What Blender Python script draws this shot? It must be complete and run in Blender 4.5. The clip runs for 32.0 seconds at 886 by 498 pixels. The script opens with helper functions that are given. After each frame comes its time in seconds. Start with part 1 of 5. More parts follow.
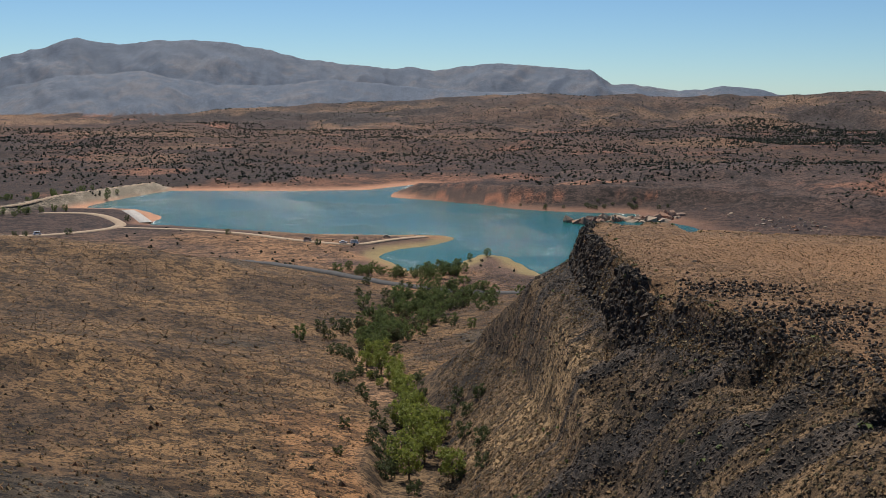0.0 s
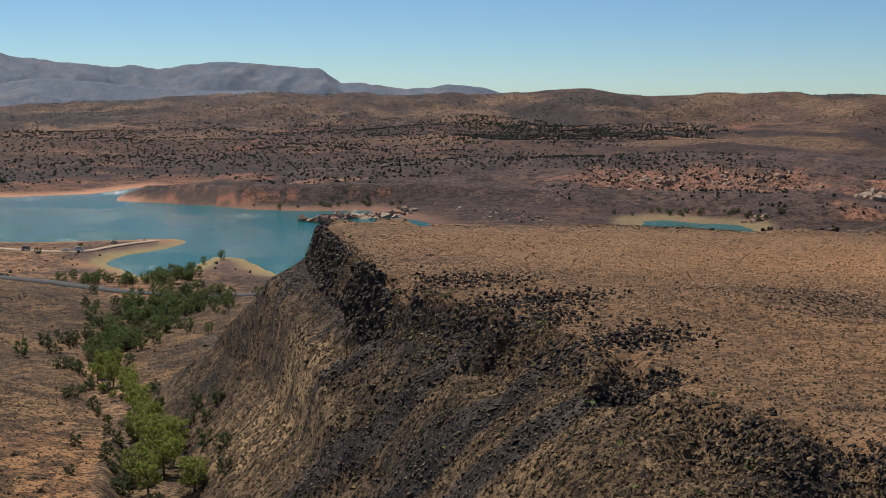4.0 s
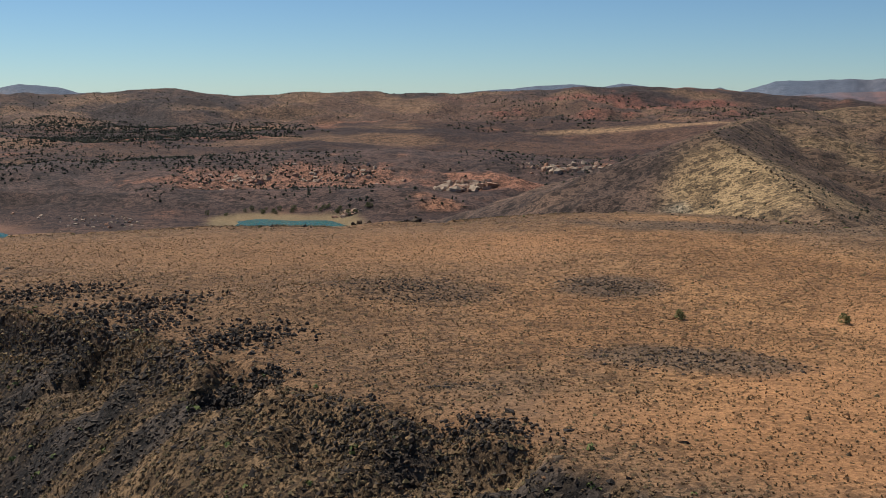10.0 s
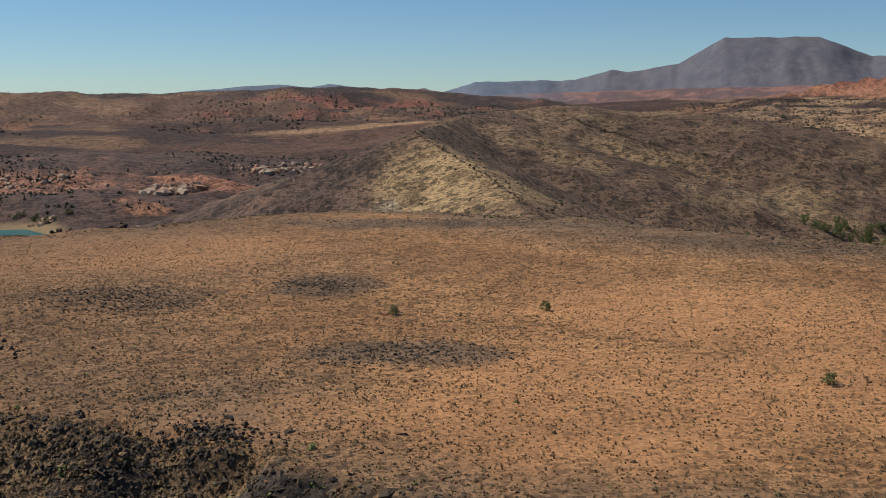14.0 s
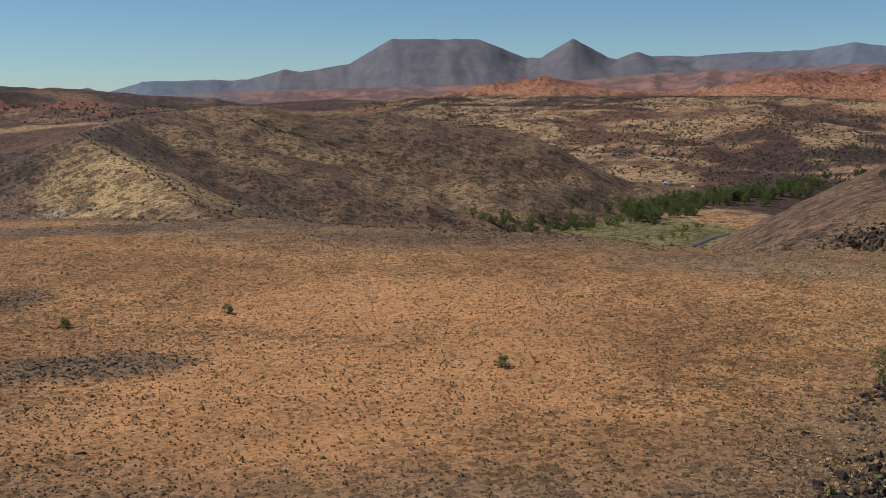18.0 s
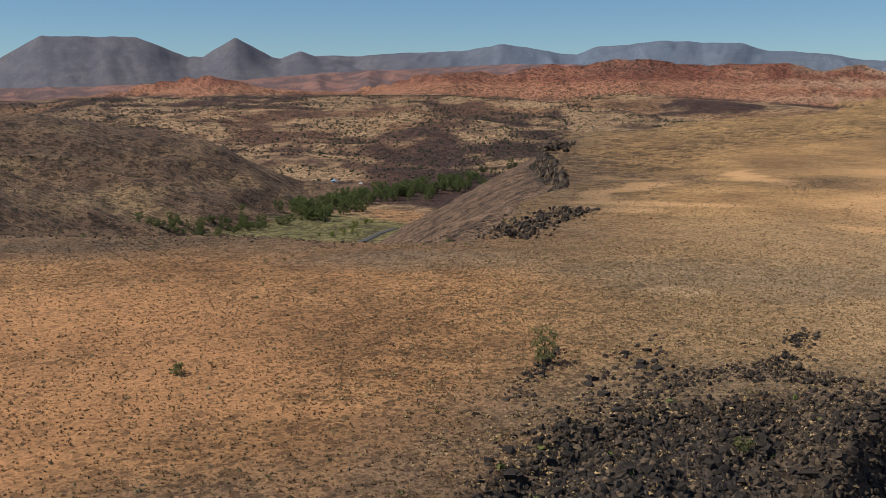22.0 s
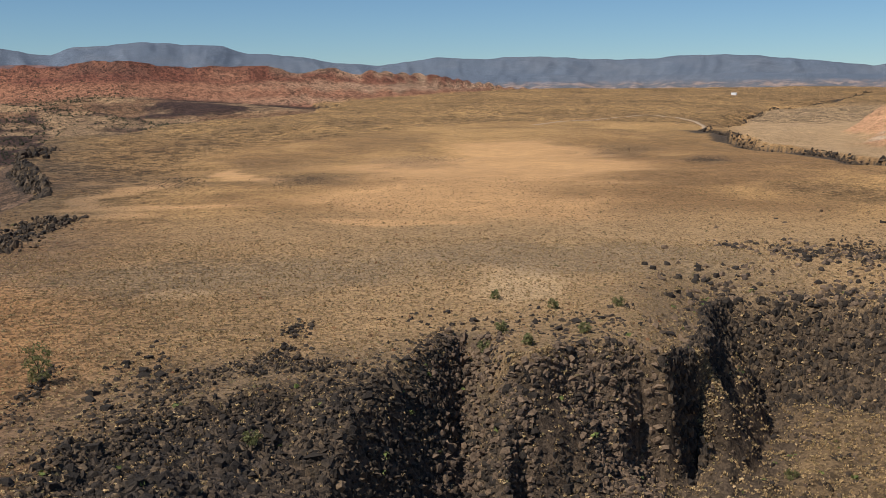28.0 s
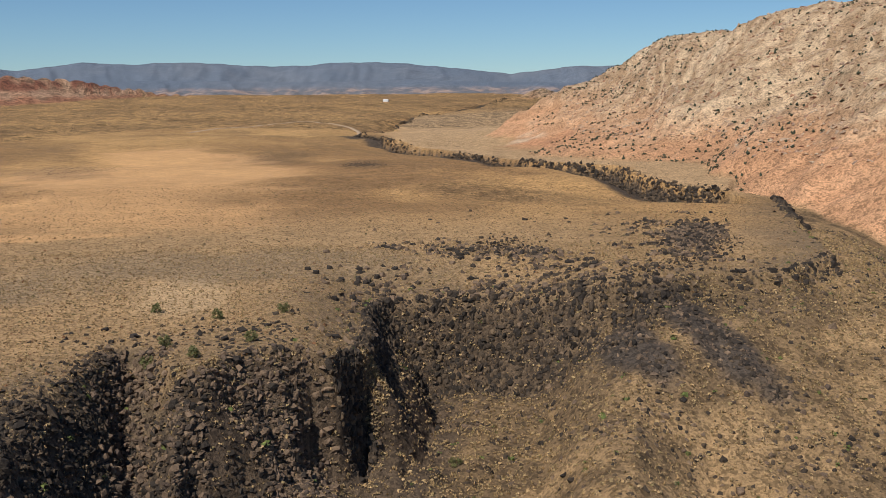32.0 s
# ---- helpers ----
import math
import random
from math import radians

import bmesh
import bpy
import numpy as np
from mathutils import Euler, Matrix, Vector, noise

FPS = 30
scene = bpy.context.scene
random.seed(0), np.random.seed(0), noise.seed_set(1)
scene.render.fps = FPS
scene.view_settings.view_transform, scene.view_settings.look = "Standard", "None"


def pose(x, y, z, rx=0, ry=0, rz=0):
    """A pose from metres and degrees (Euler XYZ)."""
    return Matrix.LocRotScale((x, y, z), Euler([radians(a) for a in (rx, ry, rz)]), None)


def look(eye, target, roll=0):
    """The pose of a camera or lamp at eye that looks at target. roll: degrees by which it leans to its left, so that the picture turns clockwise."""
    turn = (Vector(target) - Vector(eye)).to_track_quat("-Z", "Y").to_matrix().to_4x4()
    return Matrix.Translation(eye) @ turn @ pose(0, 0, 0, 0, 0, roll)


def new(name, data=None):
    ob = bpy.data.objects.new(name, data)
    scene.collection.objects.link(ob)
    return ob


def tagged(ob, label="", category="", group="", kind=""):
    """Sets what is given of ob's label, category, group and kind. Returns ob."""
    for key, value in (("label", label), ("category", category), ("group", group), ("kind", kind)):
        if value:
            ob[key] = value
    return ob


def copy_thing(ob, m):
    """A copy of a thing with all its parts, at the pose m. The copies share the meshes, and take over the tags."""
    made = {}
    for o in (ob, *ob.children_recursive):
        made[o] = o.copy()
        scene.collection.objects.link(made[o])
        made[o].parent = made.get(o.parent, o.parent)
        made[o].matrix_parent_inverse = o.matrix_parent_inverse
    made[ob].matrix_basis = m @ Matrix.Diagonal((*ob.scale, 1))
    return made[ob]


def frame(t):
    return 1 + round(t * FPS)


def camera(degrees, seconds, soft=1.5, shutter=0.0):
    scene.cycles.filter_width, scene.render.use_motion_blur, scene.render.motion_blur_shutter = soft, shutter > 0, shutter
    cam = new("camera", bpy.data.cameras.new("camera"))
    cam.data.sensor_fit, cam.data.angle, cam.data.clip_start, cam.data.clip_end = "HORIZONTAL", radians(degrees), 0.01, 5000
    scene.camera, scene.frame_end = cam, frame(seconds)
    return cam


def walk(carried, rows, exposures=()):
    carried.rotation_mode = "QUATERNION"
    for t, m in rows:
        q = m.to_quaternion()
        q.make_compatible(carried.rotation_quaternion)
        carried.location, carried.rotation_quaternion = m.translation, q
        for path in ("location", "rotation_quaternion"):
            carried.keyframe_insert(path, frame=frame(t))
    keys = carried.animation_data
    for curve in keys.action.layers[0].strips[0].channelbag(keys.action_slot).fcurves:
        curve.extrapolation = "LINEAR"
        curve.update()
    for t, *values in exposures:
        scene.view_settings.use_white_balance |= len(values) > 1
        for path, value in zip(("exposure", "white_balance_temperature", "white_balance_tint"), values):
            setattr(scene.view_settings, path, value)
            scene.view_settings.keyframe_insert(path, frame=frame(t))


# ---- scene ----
EYE_Z = 33.0
cam = camera(44.8, 32.0, soft=0.6)
# seconds, heading clockwise from +Y, tilt below level, lean
TURN = [
    (0, 0.204, 8.343, 0.32), (1, 3.716, 8.344, 0.301), (2, 7.28, 8.349, 0.256), (3, 10.846, 8.355, 0.199),
    (3.5, 12.605, 8.358, 0.169), (4.5, 16.145, 8.364, 0.112), (5.5, 19.805, 8.367, 0.062), (6, 21.565, 8.368, 0.041),
    (7, 24.913, 8.367, 0.008), (8, 28.413, 8.365, -0.014), (9, 32.133, 8.361, -0.026), (10, 35.883, 8.356, -0.029),
    (11, 39.687, 8.351, -0.026), (12, 43.519, 8.346, -0.019), (13, 47.334, 8.342, -0.013), (14, 51.211, 8.341, -0.009),
    (14.5, 53.185, 8.341, -0.009), (15.5, 57.553, 8.343, -0.013), (16.5, 61.719, 8.349, -0.025), (17, 63.92, 8.353, -0.034),
    (18, 68.31, 8.364, -0.058), (19, 72.678, 8.378, -0.092), (20, 77.024, 8.395, -0.133), (21, 81.393, 8.414, -0.181),
    (22, 85.808, 8.435, -0.233), (23, 90.234, 8.455, -0.287), (24, 94.703, 8.474, -0.339), (25, 99.163, 8.49, -0.387),
    (25.5, 101.4, 8.495, -0.409), (26.5, 105.834, 8.501, -0.445), (27.5, 110.311, 8.497, -0.47), (28, 112.53, 8.491, -0.477),
    (29, 117.085, 8.467, -0.482), (30, 121.569, 8.426, -0.474), (31, 126.044, 8.365, -0.455), (32, 130.559, 8.279, -0.429),
]
walk(cam, [(t, pose(0, 0, EYE_Z, 90 - tilt, 0, -head) @ pose(0, 0, 0, 0, 0, lean)) for t, head, tilt, lean in TURN],
     exposures=[(0, -0.12), (10, -0.12), (18, -0.14), (32, -0.14)])

# ---- light ----
SUN_AZ, SUN_EL = -13.0, 51.0
sun_dir = Vector((math.sin(radians(SUN_AZ)) * math.cos(radians(SUN_EL)),
                  math.cos(radians(SUN_AZ)) * math.cos(radians(SUN_EL)), math.sin(radians(SUN_EL))))
world = bpy.data.worlds.new("sky")
scene.world = world
world.use_nodes = True
wn = world.node_tree
sky = wn.nodes.new("ShaderNodeTexSky")
sky.sky_type = "NISHITA"
sky.sun_disc = False
sky.sun_elevation, sky.sun_rotation = radians(SUN_EL), radians(SUN_AZ)
sky.altitude, sky.air_density, sky.dust_density, sky.ozone_density = 2400, 1.0, 0.25, 2.4
back = wn.nodes["Background"]
tint = wn.nodes.new("ShaderNodeVectorMath")
tint.operation = "MULTIPLY"
tint.inputs[1].default_value = (0.735, 0.935, 1.085)
wn.links.new(sky.outputs[0], tint.inputs[0])
wn.links.new(tint.outputs[0], back.inputs[0])
back.inputs[1].default_value = 0.08
sun = new("sun", bpy.data.lights.new("sun", "SUN"))
sun.data.energy, sun.data.angle, sun.data.color = 4.9, radians(0.55), (1.0, 0.95, 0.87)
sun.matrix_world = look(sun_dir * 500, (0, 0, 0))

# ---- noise and distances ----
def hash2(ix, iy, seed):
    h = (ix.astype(np.int64) * 374761393 + iy.astype(np.int64) * 668265263 + seed * 974711) & 0xFFFFFFFF
    h = ((h ^ (h >> 13)) * 1274126177) & 0xFFFFFFFF
    return ((h ^ (h >> 16)) & 0xFFFF) / 65535.0


def vnoise(x, y, seed):
    """Smooth value noise, -1 to 1."""
    ix, iy = np.floor(x), np.floor(y)
    fx, fy = x - ix, y - iy
    fx, fy = fx * fx * (3 - 2 * fx), fy * fy * (3 - 2 * fy)
    a, b = hash2(ix, iy, seed), hash2(ix + 1, iy, seed)
    c, d = hash2(ix, iy + 1, seed), hash2(ix + 1, iy + 1, seed)
    return 2 * (a + (b - a) * fx + (c - a) * fy + (a - b - c + d) * fx * fy) - 1


def fbm(x, y, size, octaves, seed, gain=0.5):
    total, amp, norm = 0.0, 1.0, 0.0
    for i in range(octaves):
        total = total + amp * vnoise(x / size * 2 ** i + 17.3 * i, y / size * 2 ** i - 9.1 * i, seed + i)
        norm += amp
        amp *= gain
    return total / norm


def ridged(x, y, size, octaves, seed):
    total, amp, norm = 0.0, 1.0, 0.0
    for i in range(octaves):
        total = total + amp * (1 - 2 * np.abs(vnoise(x / size * 2 ** i + 31.7 * i, y / size * 2 ** i + 5.3 * i, seed + i)))
        norm += amp
        amp *= 0.5
    return total / norm


def step(a, b, x):
    t = np.clip((x - a) / (b - a), 0, 1)
    return t * t * (3 - 2 * t)


def smax(a, b, k):
    return np.maximum(a, b) + k * np.exp(-np.abs(a - b) / k) * 0.5


def smin(a, b, k):
    return -smax(-a, -b, k)


def near_line(x, y, line, blend=False):
    """Distance to a line of (x, y, z) points and the z of its nearest point, blended between segments on demand."""
    best = np.full(x.shape, 1e12)
    zz = np.zeros(x.shape)
    part, total = np.zeros(x.shape), np.zeros(x.shape)
    for (ax, ay, az), (bx, by, bz) in zip(line[:-1], line[1:]):
        dx, dy = bx - ax, by - ay
        s = np.clip(((x - ax) * dx + (y - ay) * dy) / (dx * dx + dy * dy), 0, 1)
        d = (x - ax - s * dx) ** 2 + (y - ay - s * dy) ** 2
        m = d < best
        best = np.where(m, d, best)
        if blend:
            k = d + 4.0
            k = 1e8 / (k * k)
            k = k * k
            part, total = part + k * (az + s * (bz - az)), total + k
        else:
            zz = np.where(m, az + s * (bz - az), zz)
    return np.sqrt(best), part / total if blend else zz


def inside_of(x, y, ring):
    odd = np.zeros(x.shape, bool)
    for (ax, ay), (bx, by) in zip(ring, ring[1:] + ring[:1]):
        if ay == by:
            continue
        odd ^= ((ay > y) != (by > y)) & (x < (bx - ax) * (y - ay) / (by - ay) + ax)
    return odd


def signed(x, y, ring):
    """Distance to a closed ring, negative inside."""
    d, _ = near_line(x, y, [(*p, 0) for p in ring + ring[:1]])
    return np.where(inside_of(x, y, ring), -d, d)


def crest(rows):
    """(heading, distance, height above eye level in degrees) to a line of points."""
    return [(r * math.sin(radians(a)), r * math.cos(radians(a)), EYE_Z + r * math.tan(radians(e))) for a, r, e in rows]


def skyline(r, rows):
    return crest([(a, r, e) for a, e in rows])


# ---- the plan ----
LAKE_Z = -77.0
MESA = [(40, 275), (36, 262), (35, 227), (35, 205), (37, 176), (44, 160), (50, 140), (52, 122), (53, 108), (58, 92), (63, 73), (64, 58), (67, 40), (73, 20), (82, 6),
        (93, 0), (103, -7), (111, -16), (116, -26), (115, -36), (118, -46), (121, -52), (118, -57), (116, -61), (120, -68), (119, -75),
        (116, -80), (122, -89), (132, -98), (143, -106), (150, -114), (147, -124), (140, -133), (130, -138), (121, -142), (116, -147), (115, -152), (117, -163), (108, -176), (112, -199), (152, -250), (186, -296), (214, -310),
        (235, -345), (268, -395), (330, -480), (440, -610), (620, -790), (1000, -1150), (1700, -1750), (2500, -2350),
        (3000, -1500), (2700, -700), (1871, -577), (1478, -412), (957, -112), (838, -41), (602, -10), (475, -18),
        (365, -14), (328, -2), (262, 6), (236, 10), (229, 26), (240, 62), (240, 86), (240, 142), (243, 166), (237, 198),
        (222, 222), (187, 231), (149, 236), (112, 261), (69, 273), (47, 277)]
LAKE = [(-333, 1004), (-326, 1131), (-306, 1183), (-154, 1188), (-80, 1205), (-22, 1290), (-51, 1122), (40, 1070), (70, 1014),
        (116, 993), (183, 987), (191, 952), (215, 860), (150, 740), (78, 658), (62, 643), (57, 666), (46, 714), (28, 726),
        (8, 673), (-20, 655), (-41, 711), (-30, 748), (1, 771), (12, 808), (3, 823), (-59, 824), (-113, 832), (-170, 854),
        (-205, 868), (-238, 882), (-243, 942), (-282, 996)]
POND = [(385, 845), (416, 854), (439, 824), (466, 804), (452, 760), (370, 790)]
GULLY = [(-3, 150, -38), (-4, 204, -46), (-5, 259, -51), (-17, 319, -57), (-25, 392, -63), (-20, 480, -69), (1, 550, -75), (-19, 640, -77)]
LEFT_HILL = [(-330, 500, -28), (-214, 516, -38), (-160, 522, -43), (-121, 530, -51), (-82, 523, -59), (-52, 515, -66)]
LEFT_SPUR = [(-220, 270, -22), (-118, 280, -31), (-92, 296, -38), (-64, 317, -48), (-42, 345, -58)]
LEFT_NEAR = [(-130, 138, -16), (-68, 158, -29), (-47, 180, -37), (-30, 199, -43)]
DAM = [(-470, 840, -66), (-381, 921, -67), (-362, 1041, -67), (-318, 1190, -68)]
RED_BANK = [(-20, 1160, -66), (60, 1090, -60), (150, 1060, -58), (260, 1040, -58), (330, 1000, -62)]
POND_HILL = [(380, 1290, -50), (540, 1230, -46), (700, 1180, -42), (830, 1080, -44), (900, 980, -50)]
POND_SPUR = [(300, 1000, -66), (370, 985, -60), (430, 960, -62), (520, 900, -60), (560, 830, -58)]
PYRAMID = crest([(45.3, 575, -4.75), (46.8, 585, -3.75), (49.7, 600, -2.16), (51, 750, -1.75), (52.3, 900, -1.35)])
PYRAMID_ARM = crest([(49.7, 600, -2.16), (53.5, 520, -4.44), (56.5, 430, -6.6)])
DARK_HILL = crest([(52.3, 900, -1.35), (54.5, 1000, -0.95), (57.3, 1050, -0.68), (61.4, 1080, -1.1), (65.2, 1080, -1.24), (67.2, 1100, -1.49),
                   (73.2, 1120, -2.39), (78.2, 1130, -4.74)])
STRATA = crest([(57.5, 960, -2.2), (60.0, 955, -2.45), (62.3, 945, -2.9), (66, 930, -3.85), (70, 910, -5.0), (74.5, 890, -6.4)])
LOW_RIDGE = crest([(36.5, 640, -6.6), (38.5, 630, -6.15), (41, 620, -5.6), (43.5, 600, -5.05), (45.3, 575, -4.75)])
RED_RIDGE = crest([(67, 2900, -0.4), (70.6, 2800, 0.38), (74.2, 2700, 1.03), (77.3, 2700, 0.29), (81.3, 2700, 0.15), (84.3, 2600, 0.86),
                   (86, 2500, 1.08), (89.6, 2500, 0.95), (91.3, 2500, 1.28), (95.8, 2500, 1.61), (98.1, 2500, 1.3), (102.4, 2500, 1.24),
                   (108.5, 2550, 1.1), (112.5, 2700, 0.74), (116, 2900, 0.15), (120, 3100, -0.1)])
WHITE_HILL = crest([(140.2, 830, 1.5), (141.6, 850, 2.4), (144.7, 760, 2.85), (145.8, 750, 2.75),
                    (147.8, 700, 3.6), (149.7, 660, 4.1), (152.9, 620, 4.25), (158, 560, 4.6), (170, 520, 5)])
WHITE_SPUR = crest([(160, 430, 3.0), (153, 470, 1.9), (149.5, 500, -0.4), (146.5, 520, -2.6)])
WHITE_APRON = crest([(139.6, 880, -1.6), (141.2, 740, -1.6), (144, 590, -2.0), (148, 530, -3.0), (153, 500, -3.4), (160, 470, -3.6)])
NORTH_HILLS = crest([(-26, 2500, -2.2), (-16.8, 2600, -1.74), (-9.7, 2800, -0.92), (-2.3, 2900, -0.62), (3, 2900, -0.21), (7.7, 2900, -0.05),
                     (12.3, 2900, -0.26), (15.2, 2950, -0.22), (22, 3000, 0.02), (26.2, 3000, -0.15), (32.3, 3000, -0.05), (37, 3000, -0.14),
                     (44.3, 3000, 0.1), (48.3, 3050, 0.17), (51, 3300, 0.0)])
MOUNTAINS_A = skyline(4650, [(-28, 0.6), (-22.2, 1.24), (-20.5, 1.93), (-18.3, 2.5), (-16.4, 2.29), (-14.7, 2.47), (-11.3, 2.4), (-9.3, 2.1),
                             (-7, 1.53), (-3.8, 1.25), (-0.3, 1.15), (0.6, 1.36), (3.7, 1.5), (5.6, 1.3), (7.8, 1.2), (9, 0.43), (11.5, 0.2),
                             (13.5, 0.1), (14.6, 0.32), (18, -0.1), (21, -0.3)])
MOUNTAINS_B = skyline(3900, [(-28, -0.2), (-22.2, 0), (-18.7, 0.68), (-15.6, 0.9), (-11.7, 0.24), (-5.3, 0.5), (0.6, 0), (6, -0.2)])
MOUNTAINS_C = skyline(4800, [(36, -0.2), (40, 0.2), (42.6, 0.39), (44.3, 0.2), (45.2, 0.4), (47.4, 0.1), (49.4, -0.02)])
MOUNTAINS_D = skyline(4450, [(49.4, -0.1), (50.2, 0.21), (51, -0.06), (52.9, 0.5), (54.9, 0.56), (58.1, 0.63), (60.1, 1.15), (60.9, 1.01),
                             (63.4, 1.44), (65.65, 2.74), (70.2, 2.69), (72.6, 1.78), (73.4, 1.73), (75.1, 2.7), (77, 1.72), (77.4, 1.64),
                             (78.4, 2.07), (79.3, 1.73)])
MOUNTAINS_E = skyline(4700, [(79, 1.7), (80.8, 1.73), (83.1, 1.87), (86.8, 1.95), (89, 2.36), (91.5, 1.88), (92.8, 1.8), (93.9, 2.1), (97.5, 2.41),
                             (101.3, 2.22), (102.4, 1.87), (105, 1.66), (106.9, 1.35), (109.3, 1.22), (112.3, 1.65), (114.8, 1.52), (118.1, 1.58),
                             (121.9, 1.41), (127.2, 1.6), (130.9, 1.28), (134.2, 0.95), (137, 1.26), (139.9, 1.33), (146, 1.3), (152, 1.0)])
FORE_D = skyline(3300, [(50, -0.5), (56, -0.1), (62, 0.1), (68, 0.2), (74, 0.45), (80, 0.9), (86, 1.2), (92, 1.3), (98, 1.1), (104, 0.7)])
FORE_E = skyline(4100, [(104, 0.5), (110, 0.5), (116, 0.7), (122, 0.55), (128, 0.7), (134, 0.5), (140, 0.4)])
CONE = (1534, -1577, 47)
GORGE = [(210, -300, 0), (226, -298, 0), (256, -314, 0), (303, -350, 0), (351, -356, 0), (406, -390, 0), (470, -410, 0), (581, -455, 0), (682, -496, 0),
         (689, -518, 0), (1016, -823, 0), (1149, -981, 0), (1253, -1139, 0), (1524, -1475, 0), (1850, -1900, 0)]
CLEFT = [(129, -57, -2), (122.5, -54, -7), (113, -49.5, -14), (98, -43.3, -25), (84, -37.5, -34)]


def mesa_top(x, y, r, az, md):
    z = 28 * step(800, 3000, r) * step(100, 118, az) + fbm(x, y, 70, 3, 5) * 1.0 + fbm(x, y, 160, 4, 6) * 5 * step(300, 480, r)
    z = z + 2.0 * np.exp(-(((x - 82) / 26) ** 2 + ((y - 150) / 12) ** 2)) + 1.6 * np.exp(-(((x - 150) / 10) ** 2 + ((y - 232) / 5) ** 2))
    z = z - 1.6 * step(-26, 0, md) * (y > 150) * (x > 60)
    z = z - 4.0 * step(-26, 0, md) * step(122, 127, az) * step(140, 134, az) * step(310, 260, r)
    return z


def far_off(x, y, line, reach):
    """Whether all of a small patch of the plan lies further from a line than reach."""
    cx, cy = (x.min() + x.max()) / 2, (y.min() + y.max()) / 2
    size = math.hypot(x.max() - cx, y.max() - cy)
    p = np.array([q[:2] for q in line], float)
    a, d = p[:-1], p[1:] - p[:-1]
    t = np.clip(((cx - a[:, 0]) * d[:, 0] + (cy - a[:, 1]) * d[:, 1]) / (d ** 2).sum(1), 0, 1)
    return np.hypot(a[:, 0] + t * d[:, 0] - cx, a[:, 1] + t * d[:, 1] - cy).min() > reach + size


def spurs(u, v, size, seed, octaves=4):
    """Sharp spurs and ravines along v, -1 to 1."""
    total, amp, norm = 0.0, 1.0, 0.0
    for i in range(octaves):
        n = vnoise(u / size * 1.9 ** i + 13.7 * i, v / (2.4 * size) * 1.9 ** i, seed + i)
        total, norm, amp = total + amp * (1 - 2.4 * np.abs(n)), norm + amp, amp * 0.55
    return total / norm


def terrain(x, y):
    """Height of the ground, and weights of what it is made of, for a small patch of the plan."""
    r = np.hypot(x, y)
    az = np.degrees(np.arctan2(x, y))
    az = np.where(az < -100, az + 360, az)
    none = np.zeros(x.shape)
    w = {}
    # plains
    rise = np.interp(az, [-30, 0, 45, 62, 75, 110, 160], [20, 24, 28, 66, 86, 82, 75])
    base = -73 + rise * step(1000, 2400, r) + 12 * step(2200, 4800, r)
    base = base + fbm(x, y, 260, 4, 11) * (1.0 + 6 * step(900, 1700, r)) + np.abs(ridged(x, y, 190, 3, 12)) * 5 * step(1050, 1500, r)
    if r.max() > 1100:
        base = base + ridged(x, y, 330, 4, 13) * 13 * step(1350, 1800, r) * step(4200, 3000, r) + ridged(x, y, 120, 4, 15) * 6 * step(58, 70, az) * step(1100, 1350, r)
    base = base + 45 * step(112, 135, az) * step(150, 400, r)
    if far_off(x, y, LAKE + LAKE[:1], 300) and far_off(x, y, POND + POND[:1], 300):
        lake = none + 300
    else:
        lake = np.minimum(signed(x, y, LAKE), signed(x, y, POND)) + fbm(x, y, 18, 3, 14) * 4
    base = smin(base, np.interp(az, [60, 96, 110], [22, 20, -17]), 2.0)
    bank = LAKE_Z + np.maximum(lake * 0.10, -7) + 200 * step(150, 300, lake)
    base = smin(base, bank, 1.0)
    gd, gz = near_line(x, y, GULLY) if not far_off(x, y, GULLY, 700) else (none + 700, none - 60)
    wash = step(600, 500, r) * (az < 20)
    base = base + (gz + np.maximum(0, gd - 4) * 0.16 - base) * wash
    z = base
    w["lake"] = lake

    arc = np.radians(az) * 4600 + fbm(x, y, 420, 3, 46) * 60

    def ridge(line, slope, k, rough, size, seed, limit=1e9, flat=0.0, ribs=0.0, wave=150.0, cap=0.0, cap_slope=1.2, squeeze=1.0, comb=0.12):
        nonlocal z
        high = max(q[2] for q in line) + 90
        if far_off(x, y, line, min(high / (slope * 0.55), limit + 350) + flat):
            return none
        d, h = near_line(x, y, line, True)
        n = ridged(x, y, size, 4, seed)
        d = (np.sqrt(d * d + flat * flat) - flat) * squeeze
        if ribs:
            along = arc * sum(math.hypot(q[0], q[1]) for q in line) / len(line) / 4600
            n2 = comb * spurs(along, r + 0.6 * d, wave, seed + 2) + (0.95 - 0.75 * comb) * ridged(x, y, wave * 0.9, 5, seed + 6)
            h = h + 0.25 * ribs * fbm(along, 0 * y, wave * 0.55, 4, seed + 4)
            form = h - slope * d + n2 * np.minimum(0.25 * ribs + d * slope * 0.45, ribs)
            if cap:
                form = form - np.minimum(np.maximum(0, d + 14 * n2) * cap_slope, cap)
        else:
            form = h - slope * d * (1 - 0.25 * min(rough, 1) * n) + rough * n * np.minimum(d * slope * 0.35, 0.10 * size)
        form = form - 0.8 * np.maximum(0, d - limit)
        over = step(-3, 3, form - z)
        z = smax(z, form, k)
        return over

    w["left"] = ridge(LEFT_HILL, 0.22, 4, 0.25, 60, 21, flat=20)
    w["left"] = np.maximum(w["left"], ridge(LEFT_SPUR, 0.30, 5, 0.25, 50, 22, flat=15))
    w["left"] = np.maximum(w["left"], ridge(LEFT_NEAR, 0.34, 5, 0.25, 40, 23, flat=10))
